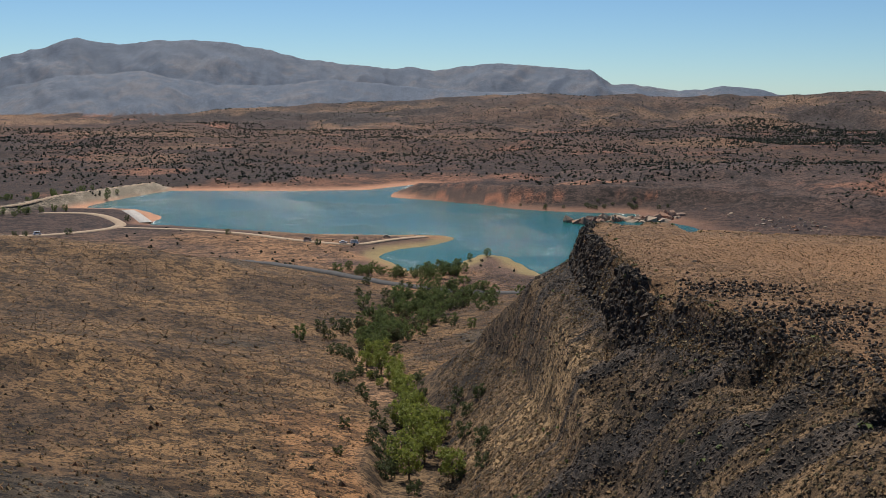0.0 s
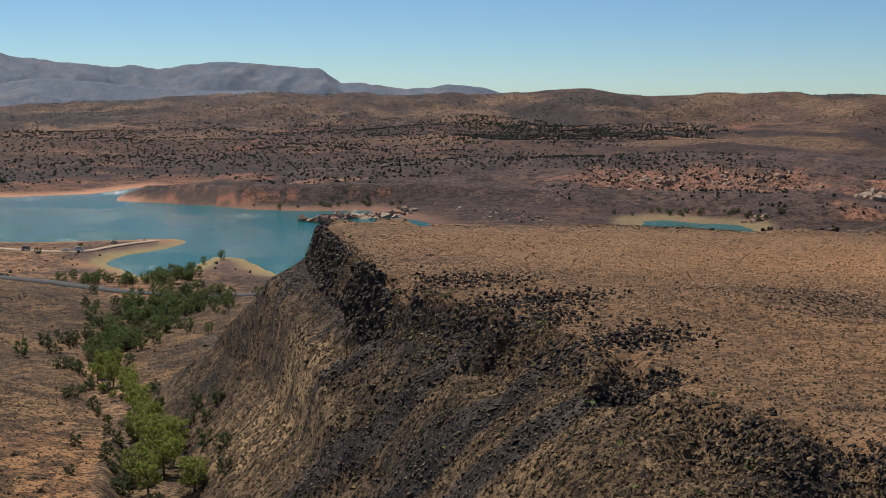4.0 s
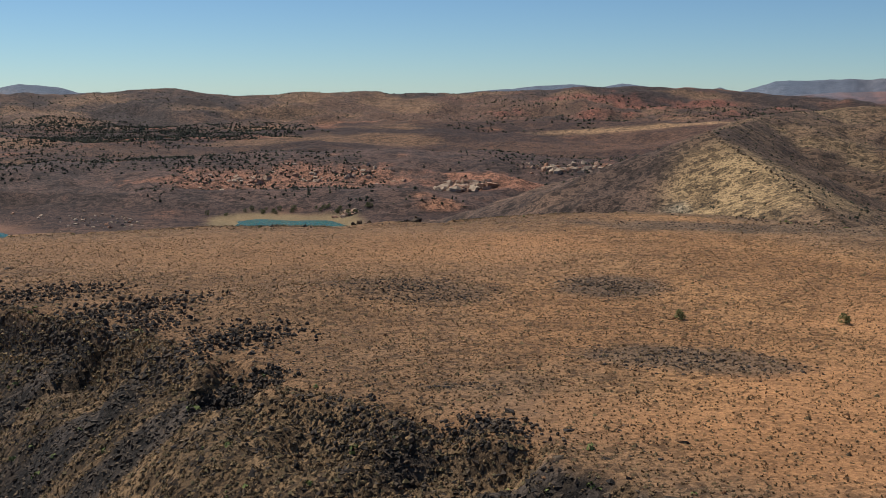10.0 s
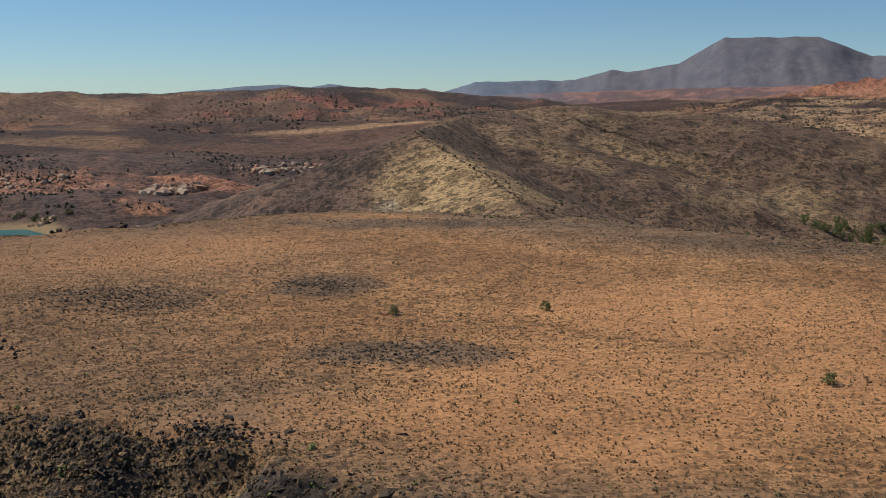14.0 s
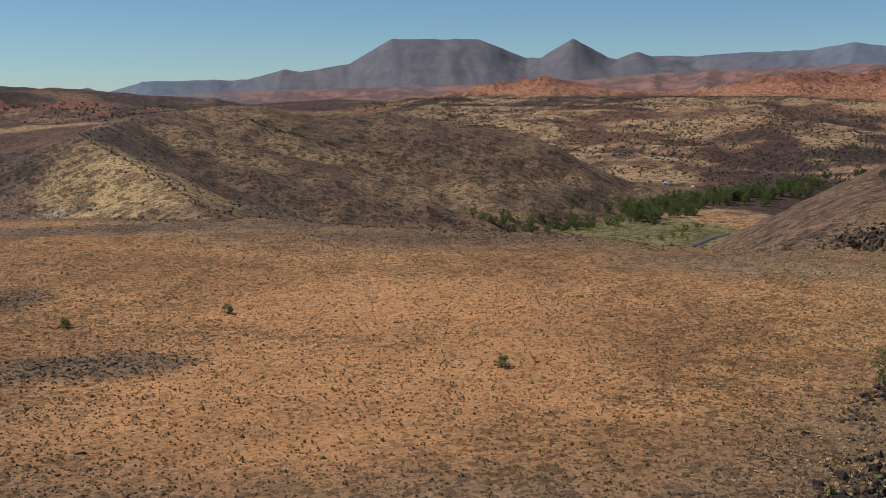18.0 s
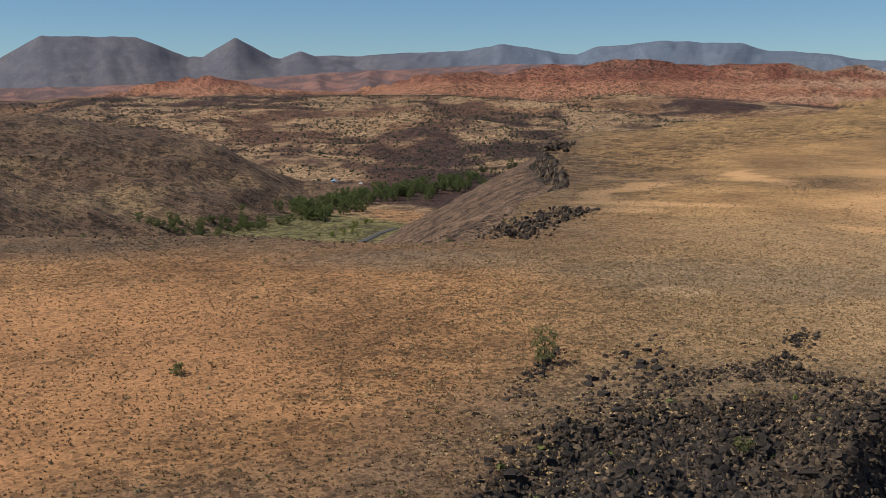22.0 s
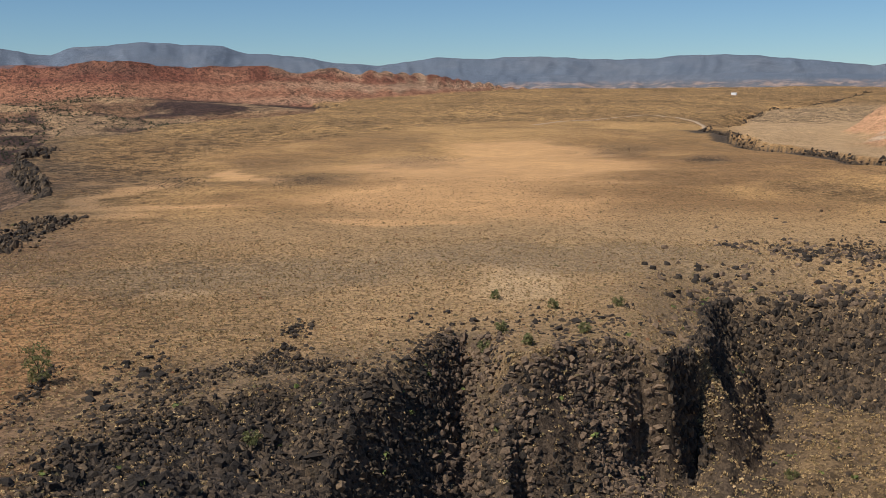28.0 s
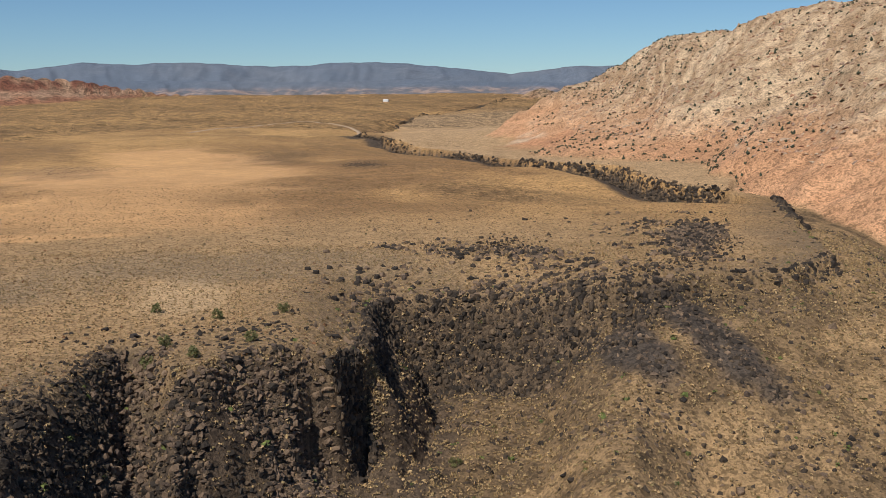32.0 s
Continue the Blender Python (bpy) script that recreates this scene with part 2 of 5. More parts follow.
    w["dam"] = ridge(DAM, 0.45, 1, 0.0, 50, 24, flat=1)
    w["redbank"] = ridge(RED_BANK, 0.55, 2, 0.9, 45, 25, flat=8, ribs=7.0, wave=38.0)
    w["pondhill"] = ridge(POND_HILL, 0.13, 5, 0.5, 90, 26, flat=40, ribs=15.0, wave=110.0)
    w["pondhill"] = np.maximum(w["pondhill"], ridge(POND_SPUR, 0.3, 4, 0.5, 50, 27, flat=15, ribs=8.0, wave=60.0))
    w["dark"] = ridge(DARK_HILL, 0.27, 4, 0.5, 90, 28, flat=20, ribs=9.0, wave=75.0, squeeze=np.interp(az, [46, 50, 55], [2.8, 2.2, 1.0]))
    w["strata"] = ridge(STRATA, 0.42, 2, 0.5, 40, 29, flat=2, ribs=6.0, wave=40.0, cap=5.0, cap_slope=2.0)
    w["pyramid"] = ridge(PYRAMID, 0.62, 2, 0.3, 40, 30, flat=2)
    w["pyramid"] = np.maximum(w["pyramid"], ridge(PYRAMID_ARM, 0.38, 2, 0.3, 40, 31, flat=3))
    w["low"] = ridge(LOW_RIDGE, 0.33, 3, 0.5, 40, 38, flat=4, ribs=7.0, wave=34.0)
    w["red"] = ridge(RED_RIDGE, 0.30, 4, 0.8, 130, 32, flat=10, ribs=11.0, wave=110.0, cap=24.0, comb=0.6)
    w["white"] = ridge(WHITE_HILL, 0.7, 5, 0.4, 110, 33, flat=10, ribs=13.0, wave=75.0)
    w["white"] = np.maximum(w["white"], ridge(WHITE_APRON, 0.2, 5, 0.5, 60, 37, flat=6, ribs=5.0, wave=45.0))
    w["white"] = np.maximum(w["white"], ridge(WHITE_SPUR, 0.6, 5, 0.4, 70, 34, flat=12, ribs=9.0, wave=60.0))
    hill = w["white"]
    if hill.max() > 0:
        bed = z + 0.12 * x + 4 * fbm(x, y, 60, 3, 39)
        z = z + hill * 1.5 * np.abs((bed / 7.0) % 1.0 * 2 - 1) * (0.5 + 0.5 * fbm(x, y, 22, 3, 74)) + hill * 0.9 * ridged(x, y, 9, 3, 75)
    w["north"] = ridge(NORTH_HILLS, 0.13, 8, 1.0, 260, 35, flat=10, ribs=34.0, wave=190.0)
    far = none
    for i, (line, slope) in enumerate(((MOUNTAINS_A, 0.3), (MOUNTAINS_B, 0.2), (MOUNTAINS_C, 0.2), (MOUNTAINS_D, 0.33),
                                       (MOUNTAINS_E, 0.25), (FORE_D, 0.14), (FORE_E, 0.12))):
        far = np.maximum(far, ridge(line, slope, 3, 0.4, 110, 40 + 3 * i, limit=900, flat=2, ribs=(46.0, 36.0, 14.0, 9.0, 22.0, 10.0, 14.0)[i], comb=0.95,
                                    wave=(230.0, 170.0, 150.0, 120.0, 190.0, 150.0, 150.0)[i]))
    w["far"] = far
    cd = np.hypot(x - CONE[0], y - CONE[1])
    cone = CONE[2] - 0.55 * cd + fbm(x, y, 20, 3, 36) * 3
    w["cone"] = step(-3, 3, cone - z)
    z = smax(z, cone, 2)
    # the mesa
    if far_off(x, y, MESA + MESA[:1], 420):
        edge = none + (-420 if inside_of(x[:1], y[:1], MESA)[0] else 420)
    else:
        edge = signed(x, y, MESA)
    md = edge + fbm(x, y, 16, 3, 51) * 2.2 * step(450, 250, r) + fbm(x, y, 60, 3, 52) * 12 * step(700, 1500, r)
    top = mesa_top(x, y, r, az, edge)
    cliff = np.interp(az, [0, 9.5, 12.5, 16, 23, 105, 110, 115, 117, 126, 136, 141], [8, 8, 6, 5, 2, 1.5, 2, 2.5, 12, 14, 13, 3])
    wide = np.interp(az, [114, 117, 122, 123.5, 126, 128, 137, 141], [3.5, 10, 10, 3.5, 4, 9, 10, 5])
    cliff = np.where((r > 235) & (az > 60), 3 + 7 * step(430, 480, r), cliff)
    soft = np.interp(az, [0, 11, 24, 100, 112, 118, 131, 136, 150], [2, 2, 20, 14, 8, 2, 2, 8, 12])
    slope = np.interp(az, [0, 40, 90, 119, 125, 138, 145], [0.8, 0.7, 0.6, 0.45, 0.2, 0.2, 0.42])
    run = np.maximum(0, md - 2)
    run = np.sqrt(run * run + soft * soft) - soft
    fall = cliff * np.where(wide > 5, np.clip((md + 0.5) / wide, 0, 1), step(-0.5, 3.5, md)) + slope * run * (1 + 0.12 * fbm(x, y, 30, 4, 53))
    crag = ridged(x, y, 11, 4, 54) * 1.1 + fbm(x, y, 5, 3, 58) * 0.5
    fall = fall + crag * step(0, 5, md) * step(600, 300, r)
    flute = (az > 114) & (az < 141) & (r < 220)
    if flute.any():
        fall = fall + flute * 2.4 * ridged(x, y, 7, 3, 90) * step(0, 3, md) * step(17, 9, md)
    # scoops below the broken north-west rim
    if r.min() < 260 and az.min() < 45:
        bite = step(0.05, 0.35, fbm(x, y, 13, 2, 59)) * step(-7, -1, edge) * step(14, 4, edge) * (az < 45) * (az > 9)
        fall = fall + 2.4 * bite
    form = top - fall
    w["mesa"] = step(-2, 2, form - z)
    z = smax(z, form, 1.0)
    dig = gz + np.maximum(0, gd - 7) * 0.95 + np.maximum(0, gd - 24) * 3
    z = np.where((r < 470) & (az < 14), smin(z, dig, 1.5), z)
    w["wash"] = wash * (1 - w["mesa"])
    cl, cz = near_line(x, y, CLEFT) if not far_off(x, y, CLEFT, 80) else (none + 80, none)
    cl = cl + fbm(x, y, 6, 3, 56) * 1.2
    z = np.where((az > 105) & (az < 122) & (r < 150), smin(z, cz + np.maximum(0, cl - 0.8) * 1.7, 0.6), z)
    w["cleft"] = cl
    w["gd"] = gd
    if far_off(x, y, GORGE, 250):
        g = none + 250
    else:
        g, _ = near_line(x, y, GORGE)
        ahead, _ = near_line(x + 2.0, y + 2.2, GORGE)
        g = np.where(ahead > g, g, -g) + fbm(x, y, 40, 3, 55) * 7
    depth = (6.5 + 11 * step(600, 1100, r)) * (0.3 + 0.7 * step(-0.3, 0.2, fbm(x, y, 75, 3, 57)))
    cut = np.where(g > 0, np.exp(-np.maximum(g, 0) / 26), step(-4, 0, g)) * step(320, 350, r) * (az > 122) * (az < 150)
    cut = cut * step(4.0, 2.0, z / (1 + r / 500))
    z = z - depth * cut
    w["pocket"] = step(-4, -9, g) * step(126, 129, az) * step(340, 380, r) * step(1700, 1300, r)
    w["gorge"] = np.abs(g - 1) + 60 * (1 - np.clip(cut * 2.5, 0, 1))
    w["md"], w["r"], w["az"] = md, r, az
    return z, w


GRID = {}


def on_ground(x, y, sink=0.0):
    """Points of the ground sheet at places of the plan, and the weights there."""
    x, y = np.asarray(x, float), np.asarray(y, float)
    r, az = np.hypot(x, y), np.degrees(np.arctan2(x, y))
    turn = np.where(az < -26, az + 360, az)
    u = np.interp(turn, GRID["azs"], np.arange(len(GRID["azs"])))
    v = np.interp(r, GRID["rs"], np.arange(len(GRID["rs"])))
    i, j = np.minimum(u.astype(int), len(GRID["azs"]) - 2), np.minimum(v.astype(int), len(GRID["rs"]) - 2)
    u, v = u - i, v - j

    def read(g):
        return (g[j, i] * (1 - u) + g[j, i + 1] * u) * (1 - v) + (g[j + 1, i] * (1 - u) + g[j + 1, i + 1] * u) * v

    w = {k: read(GRID[k]) for k in ("mesa", "md", "lake", "left", "gd", "white", "dark", "pyramid", "red", "rocky")}
    w["r"], w["az"] = r, np.where(az < -100, az + 360, az)
    return np.c_[x, y, read(GRID["z"]) - sink], w


def ground_z(x, y):
    return on_ground(x, y)[0][:, 2]


# ---- the ground: one sheet to the horizon ----
def mesh_from(name, verts, quads, smooth=False, col=None):
    me = bpy.data.meshes.new(name)
    n = len(quads)
    k = quads.shape[1]
    me.vertices.add(len(verts))
    me.vertices.foreach_set("co", np.ascontiguousarray(verts, np.float32).ravel())
    me.loops.add(n * k)
    me.loops.foreach_set("vertex_index", np.ascontiguousarray(quads, np.int32).ravel())
    me.polygons.add(n)
    me.polygons.foreach_set("loop_start", np.arange(0, n * k, k, dtype=np.int32))
    me.polygons.foreach_set("use_smooth", np.full(n, smooth))
    if col is not None:
        at = me.attributes.new("soil", "FLOAT_COLOR", "POINT")
        at.data.foreach_set("color", np.ascontiguousarray(col if col.shape[1] == 4 else np.c_[col, np.ones(len(col))], np.float32).ravel())
    me.update(calc_edges=True)
    return me


def mix(a, b, t):
    return a + (b - a) * np.asarray(t)[..., None]


def rgb(*c):
    return np.array(c, float)


def spot(x, y, cx, cy, a, b, turn=0.0, n=0.0):
    """A soft-edged oval patch, 1 in its middle."""
    c, s = math.cos(radians(turn)), math.sin(radians(turn))
    u, v = ((x - cx) * c + (y - cy) * s) / a, (-(x - cx) * s + (y - cy) * c) / b
    return step(1.25, 0.6, np.hypot(u, v) + n)


# bare orange soil on the mesa, (x, y, half length, half width, turn)
BARE = [(73, 80, 13.6, 8.4, -42), (101, 59, 23, 28, -60), (70, 129, 3.1, 2.7, -28), (138, 85, 14.7, 5, -58), (131, 191, 40, 30, -34),
        (152, 68, 30, 27, -66), (108, 29, 6, 2.5, -75), (109, 3, 3.6, 1.6, -88), (163, -82, 8.7, 20, -117), (92, 213, 48, 30, -23),
        (177, -26, 5.7, 5, -98), (106, 22, 7, 3.5, -78), (120, 40, 16, 20, -70)]
# dark rocky swells on the mesa
ROCKY = [(98, 144, 13.9, 12.5, -34), (131, 131, 10.8, 9.9, -45), (102, 88, 14.5, 6.5, -49), (72, 95, 5.2, 2.4, -37), (158, 250, 8.5, 11, -32),
         (215, 158, 67, 12, -54), (227, 82, 50, 12, -70), (37, 79, 12.6, 5.3, -25)]
SCREE = [(100, -143, 19, 5, -19), (105, -130, 10, 4.5, -20), (150, -205, 26, 7, -60)]
GREYISH = [(207, 12, 33, 15, -87), (194, -28, 41, 20, -98), (192, -48, 44, 22, -104), (185, -100, 44, 22, -118)]
MESA2_BARE = [(300, -135, 62, 44, -24), (400, -185, 62, 95, -114), (505, -262, 38, 90, -116), (435, -91, 11, 46, -102), (289, -26, 9, 13, -95), (361, -33, 7.6, 70, -95), (316, -46, 33, 14, -98),
              (250, -90, 22, 8, -110)]
MESA2_ROCKY = [(411, -62, 12, 32, -99), (381, -105, 15, 30, -105), (472, -184, 22, 49, -111), (507, -316, 19, 50, -122), (387, -284, 10, 25, -126)]


def scree_streak(x, y):
    """Bands of scree that run down to the gully."""
    return fbm(x * 0.2, y + 0.25 * x, 7, 4, 70) - 0.25 * step(22, 8, x)


def soil(x, y, z, w):
    r, az, md = w["r"], w["az"], w["md"]
    big, mid, fine = fbm(x, y, 120, 4, 61), fbm(x, y, 28, 4, 62), fbm(x, y, 6, 3, 63)
    vast = fbm(x, y, 420, 5, 64)
    # plains with juniper
    col = mix(rgb(0.072, 0.040, 0.030), rgb(0.145, 0.075, 0.045), step(-0.25, 0.5, vast + 0.5 * mid))
    col = mix(col, rgb(0.32, 0.14, 0.075), step(0.25, 0.6, big + 0.3 * mid) * step(880, 1100, r) * step(55, 40, az))
    col = mix(col, rgb(0.30, 0.165, 0.085), step(1350, 1600, r) * step(0.05, 0.35, fbm(x, y, 200, 5, 72)) * 0.75)
    col = mix(col, rgb(0.42, 0.27, 0.145), step(-0.05, 0.35, big + 0.6 * mid) * step(60, 72, az) * 0.8)
    col = col * (1 - 0.22 * step(950, 1100, r) * step(2500, 2200, r) * step(50, 35, az))[..., None]
    near = step(900, 780, r) * (az < 30)
    col = mix(col, mix(rgb(0.13, 0.075, 0.05), rgb(0.29, 0.15, 0.07), step(-0.1, 0.4, big + 0.5 * mid)), near)
    col = mix(col, rgb(0.46, 0.23, 0.13), step(26, 8, w["lake"] + 6 * mid) * step(880, 960, r) * (0.25 + 0.65 * step(1, -4, az)))
    col = mix(col, rgb(0.25, 0.185, 0.08), step(16, 4, w["lake"] + 8 * mid) * step(880, 760, r) * 0.9)
    col = mix(col, rgb(0.20, 0.145, 0.07), step(26, 10, w["lake"] + 14 * mid) * (az > 20) * (az < 40) * 0.8)
    col = mix(col, rgb(0.30, 0.17, 0.09), step(20, 5, near_line(x, y, GULLY)[0]) * (r < 560))
    # valley field
    col = mix(col, rgb(0.19, 0.165, 0.065), spot(x, y, 800, 150, 120, 90, 0, 0.2 * mid) * 0.9)
    col = mix(col, rgb(0.40, 0.22, 0.10), spot(x, y, 905, 105, 60, 30, 30, 0.3 * mid))
    left = mix(rgb(0.118, 0.067, 0.032), rgb(0.205, 0.114, 0.048), step(-0.3, 0.4, mid + 0.6 * big))
    left = mix(left, rgb(0.075, 0.06, 0.042), step(0.22, 0.5, fbm(x, y, 40, 5, 65)) * 0.75)
    left = mix(left, rgb(0.07, 0.048, 0.034), step(640, 700, r) * step(-0.35, 0.1, big + mid) * 0.8)
    left = mix(left, rgb(0.30, 0.15, 0.062), spot(x, y, -22, 215, 16, 60, 10, 0.6 * mid) * 0.8)
    col = mix(col, left, np.maximum(w["left"], w["wash"] * step(3, 9, w["gd"])))
    col = mix(col, mix(rgb(0.20, 0.16, 0.11), rgb(0.30, 0.24, 0.17), step(-0.2, 0.3, fine)), w["dam"])
    col = mix(col, mix(rgb(0.075, 0.045, 0.034), rgb(0.25, 0.10, 0.055), step(0.15, 0.5, mid + 0.8 * fine) * step(-58, -66, z + 4 * mid)), w["redbank"])
    pond = mix(rgb(0.075, 0.047, 0.038), rgb(0.115, 0.067, 0.05), step(-0.3, 0.3, mid))
    pond = mix(pond, rgb(0.36, 0.17, 0.095), step(0.35, 0.55, fbm(x, y, 70, 5, 66)))
    gash = spot(x, y, 545, 1030, 150, 62, -28, 0.9 * mid + 0.5 * fine)
    pond = mix(pond, rgb(0.34, 0.155, 0.09), gash * 0.8)
    col = mix(col, pond, w["pondhill"])
    col = mix(col, rgb(0.38, 0.17, 0.10), spot(x, y, 700, 900, 60, 36, -37, 0.8 * mid) * 0.8)
    col = mix(col, rgb(0.40, 0.24, 0.12), spot(x, y, 1535, 1432, 260, 55, -47, 0.3 * big) * 0.85)
    dark = mix(rgb(0.13, 0.08, 0.05), rgb(0.19, 0.118, 0.066), step(-0.3, 0.4, mid + 0.4 * big))
    bed = step(0.35, 0.8, np.sin((z + 0.05 * x - 0.03 * y + 3 * mid) * 0.42))
    dark = mix(dark, rgb(0.30, 0.20, 0.10), step(0.2, 0.5, fbm(x, y, 45, 5, 67) + 0.25 * step(-20, -45, z) + 0.12 * bed) * step(700, 800, r) * 0.55)
    dark = mix(dark, rgb(0.12, 0.075, 0.05), bed * step(0.0, 0.4, big + mid) * 0.6)
    col = mix(col, dark, w["dark"])
    col = mix(col, mix(rgb(0.20, 0.13, 0.07), rgb(0.40, 0.30, 0.15), step(0.0, 0.5, mid + 0.5 * fine)), w["strata"])
    pyr = mix(rgb(0.27, 0.175, 0.088), rgb(0.36, 0.24, 0.118), step(-0.4, 0.4, mid))
    pyr = mix(pyr, rgb(0.55, 0.46, 0.32), spot(x, y, 364, 334, 24, 13, 42, 0.6 * mid))
    pyr = mix(dark, pyr, spot(x, y, 408, 318, 66, 50, 50, 0.35 * mid))
    pyr = mix(pyr, mix(rgb(0.095, 0.06, 0.044), rgb(0.15, 0.09, 0.06), step(-0.3, 0.4, mid)), step(48.6, 46.5, az + mid) * 0.85)
    col = mix(col, pyr, w["pyramid"])
    low = mix(mix(rgb(0.12, 0.075, 0.05), rgb(0.22, 0.14, 0.075), step(-0.3, 0.3, mid)), rgb(0.45, 0.35, 0.24), step(0.25, 0.5, fbm(x, y, 30, 4, 77)) * 0.7)
    col = mix(col, low, w["low"] * (1 - w["pyramid"]))
    north = mix(rgb(0.062, 0.042, 0.036), rgb(0.15, 0.085, 0.055), step(-0.3, 0.4, vast + 0.5 * big + 0.4 * mid))
    north = mix(north, rgb(0.26, 0.15, 0.082), step(0.05, 0.35, fbm(x, y, 170, 5, 71)) * 0.75)
    north = mix(north, rgb(0.27, 0.10, 0.065), step(0.1, 0.5, big + 0.3 * mid) * step(33, 40, az) * 0.8)
    col = mix(col, north, w["north"])
    lay = np.sin((z + 9 * big + 3 * mid) * 0.19)
    red = mix(rgb(0.20, 0.075, 0.048), rgb(0.33, 0.145, 0.085), step(-0.5, 0.5, 0.5 * big + 0.6 * mid + 0.5 * lay))
    red = mix(red, rgb(0.115, 0.055, 0.042), step(62, 78, z + 10 * mid) * step(-0.2, 0.3, mid + 0.5 * lay) * 0.75)
    red = mix(red, rgb(0.37, 0.175, 0.10), step(52, 34, z + 14 * big) * 0.8)
    red = mix(red, rgb(0.46, 0.30, 0.19), step(98, 110, az) * step(-0.1, 0.5, lay + mid) * 0.75)
    col = mix(col, red, w["red"])
    # far ranges: aerial haze put into the base colour as blue-grey
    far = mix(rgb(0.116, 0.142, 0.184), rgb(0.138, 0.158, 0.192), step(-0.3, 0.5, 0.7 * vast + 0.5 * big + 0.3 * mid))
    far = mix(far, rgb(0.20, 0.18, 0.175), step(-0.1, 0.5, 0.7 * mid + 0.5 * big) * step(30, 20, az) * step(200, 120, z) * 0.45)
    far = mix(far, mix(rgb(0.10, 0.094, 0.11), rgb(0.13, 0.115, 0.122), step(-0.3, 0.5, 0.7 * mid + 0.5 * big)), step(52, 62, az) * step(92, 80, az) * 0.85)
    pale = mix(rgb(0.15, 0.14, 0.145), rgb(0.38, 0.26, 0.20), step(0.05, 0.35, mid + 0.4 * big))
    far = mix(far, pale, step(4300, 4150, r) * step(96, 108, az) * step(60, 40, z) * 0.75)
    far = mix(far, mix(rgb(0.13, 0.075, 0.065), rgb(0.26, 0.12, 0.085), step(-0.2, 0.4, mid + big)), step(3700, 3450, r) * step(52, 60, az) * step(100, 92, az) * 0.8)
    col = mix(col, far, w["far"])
    band = np.sin((z + 0.25 * x + 8 * mid) * 0.9)
    white = mix(rgb(0.31, 0.205, 0.12), rgb(0.47, 0.34, 0.215), step(-0.3, 0.3, 0.6 * mid + 0.5 * band + 0.4 * fine))
    white = mix(white, rgb(0.46, 0.24, 0.125), step(34, 6, z + 14 * big + 6 * mid) * 0.85)
    white = mix(white, rgb(0.45, 0.22, 0.115), step(0.1, 0.35, fbm(x, y, 120, 4, 68)) * 0.75)
    white = mix(white, rgb(0.60, 0.48, 0.34), step(0.35, 0.6, fbm(x, y, 40, 4, 76)) * 0.6)
    col = mix(col, white, np.maximum(w["white"], w["cone"] * 0.8))
    # mesa top
    top = mix(rgb(0.265, 0.134, 0.056), rgb(0.34, 0.178, 0.075), step(-0.5, 0.5, mid + 0.8 * big))
    top = mix(top, rgb(0.24, 0.135, 0.066), step(0.0, 0.45, fbm(x, y, 55, 4, 78)) * 0.55)
    top = mix(top, mix(rgb(0.30, 0.19, 0.093), rgb(0.345, 0.225, 0.113), step(100, 112, az)), step(86, 100, az) * 0.85)
    bare = np.zeros(x.shape)
    for p in BARE:
        bare = np.maximum(bare, spot(x, y, *p, 0.45 * mid + 0.2 * fine))
    rocky = np.zeros(x.shape)
    for p in ROCKY:
        rocky = np.maximum(rocky, spot(x, y, *p, 0.4 * mid + 0.3 * fine))
    grey = np.zeros(x.shape)
    for p in GREYISH:
        grey = np.maximum(grey, spot(x, y, *p, 0.5 * mid + 0.2 * fine))
    wx, wy = x + 34 * fbm(x, y, 55, 4, 79), y + 34 * fbm(x, y, 55, 4, 80)
    for p in MESA2_ROCKY:
        rocky = np.maximum(rocky, spot(x, y, *p, 0.8 * mid + 0.6 * fine) * 0.32)
    wave = fbm(x * 0.45 - y * 0.2, y * 0.9 + x * 0.4, 90, 5, 69)
    top2 = mix(rgb(0.25, 0.14, 0.06), rgb(0.42, 0.245, 0.10), step(-0.3, 0.35, wave + 0.35 * mid))
    top2 = mix(top2, rgb(0.43, 0.26, 0.105), step(450, 900, r) * 0.5)
    top2 = mix(top2, rgb(0.19, 0.115, 0.054), step(0.02, 0.4, fbm(x * 0.6, y, 48, 5, 99)) * 0.4)
    top = mix(top, top2, step(240, 330, r) * step(80, 88, az))
    bare2 = np.zeros(x.shape)
    for p in MESA2_BARE:
        bare2 = np.maximum(bare2, spot(wx, wy, *p, 0.3 * mid + 0.15 * fine))
    top = mix(top, mix(rgb(0.41, 0.20, 0.085), rgb(0.50, 0.35, 0.2), step(85, 105, az)), bare * 0.5)
    top = mix(top, rgb(0.47, 0.27, 0.122), bare2 * 0.8)
    rim = step(-22, -3, md + 8 * mid) * step(420, 300, r)
    rim = np.maximum(rim, step(-60, -16, md + 22 * mid) * step(52, 38, az))
    rim = np.maximum(rim, step(-52, -8, md + 14 * mid) * step(195, 225, r) * step(46, 56, az) * step(104, 92, az))
    rocky = np.maximum(rocky, rim * (0.6 + 0.3 * step(-0.3, 0.3, fine + mid)))
    w["rocky"] = rocky
    top = mix(top, rgb(0.20, 0.145, 0.09), grey * 0.6)
    top = mix(top, rgb(0.10, 0.075, 0.052), rocky * 0.7)
    talus = mix(rgb(0.085, 0.056, 0.034), rgb(0.18, 0.11, 0.054), step(-0.4, 0.4, mid + 0.5 * big))
    talus = mix(talus, rgb(0.33, 0.21, 0.10), spot(x, y, 16, 205, 10, 34, 12, 0.7 * mid + 0.3 * fine) * 0.85)
    streak = scree_streak(x, y)
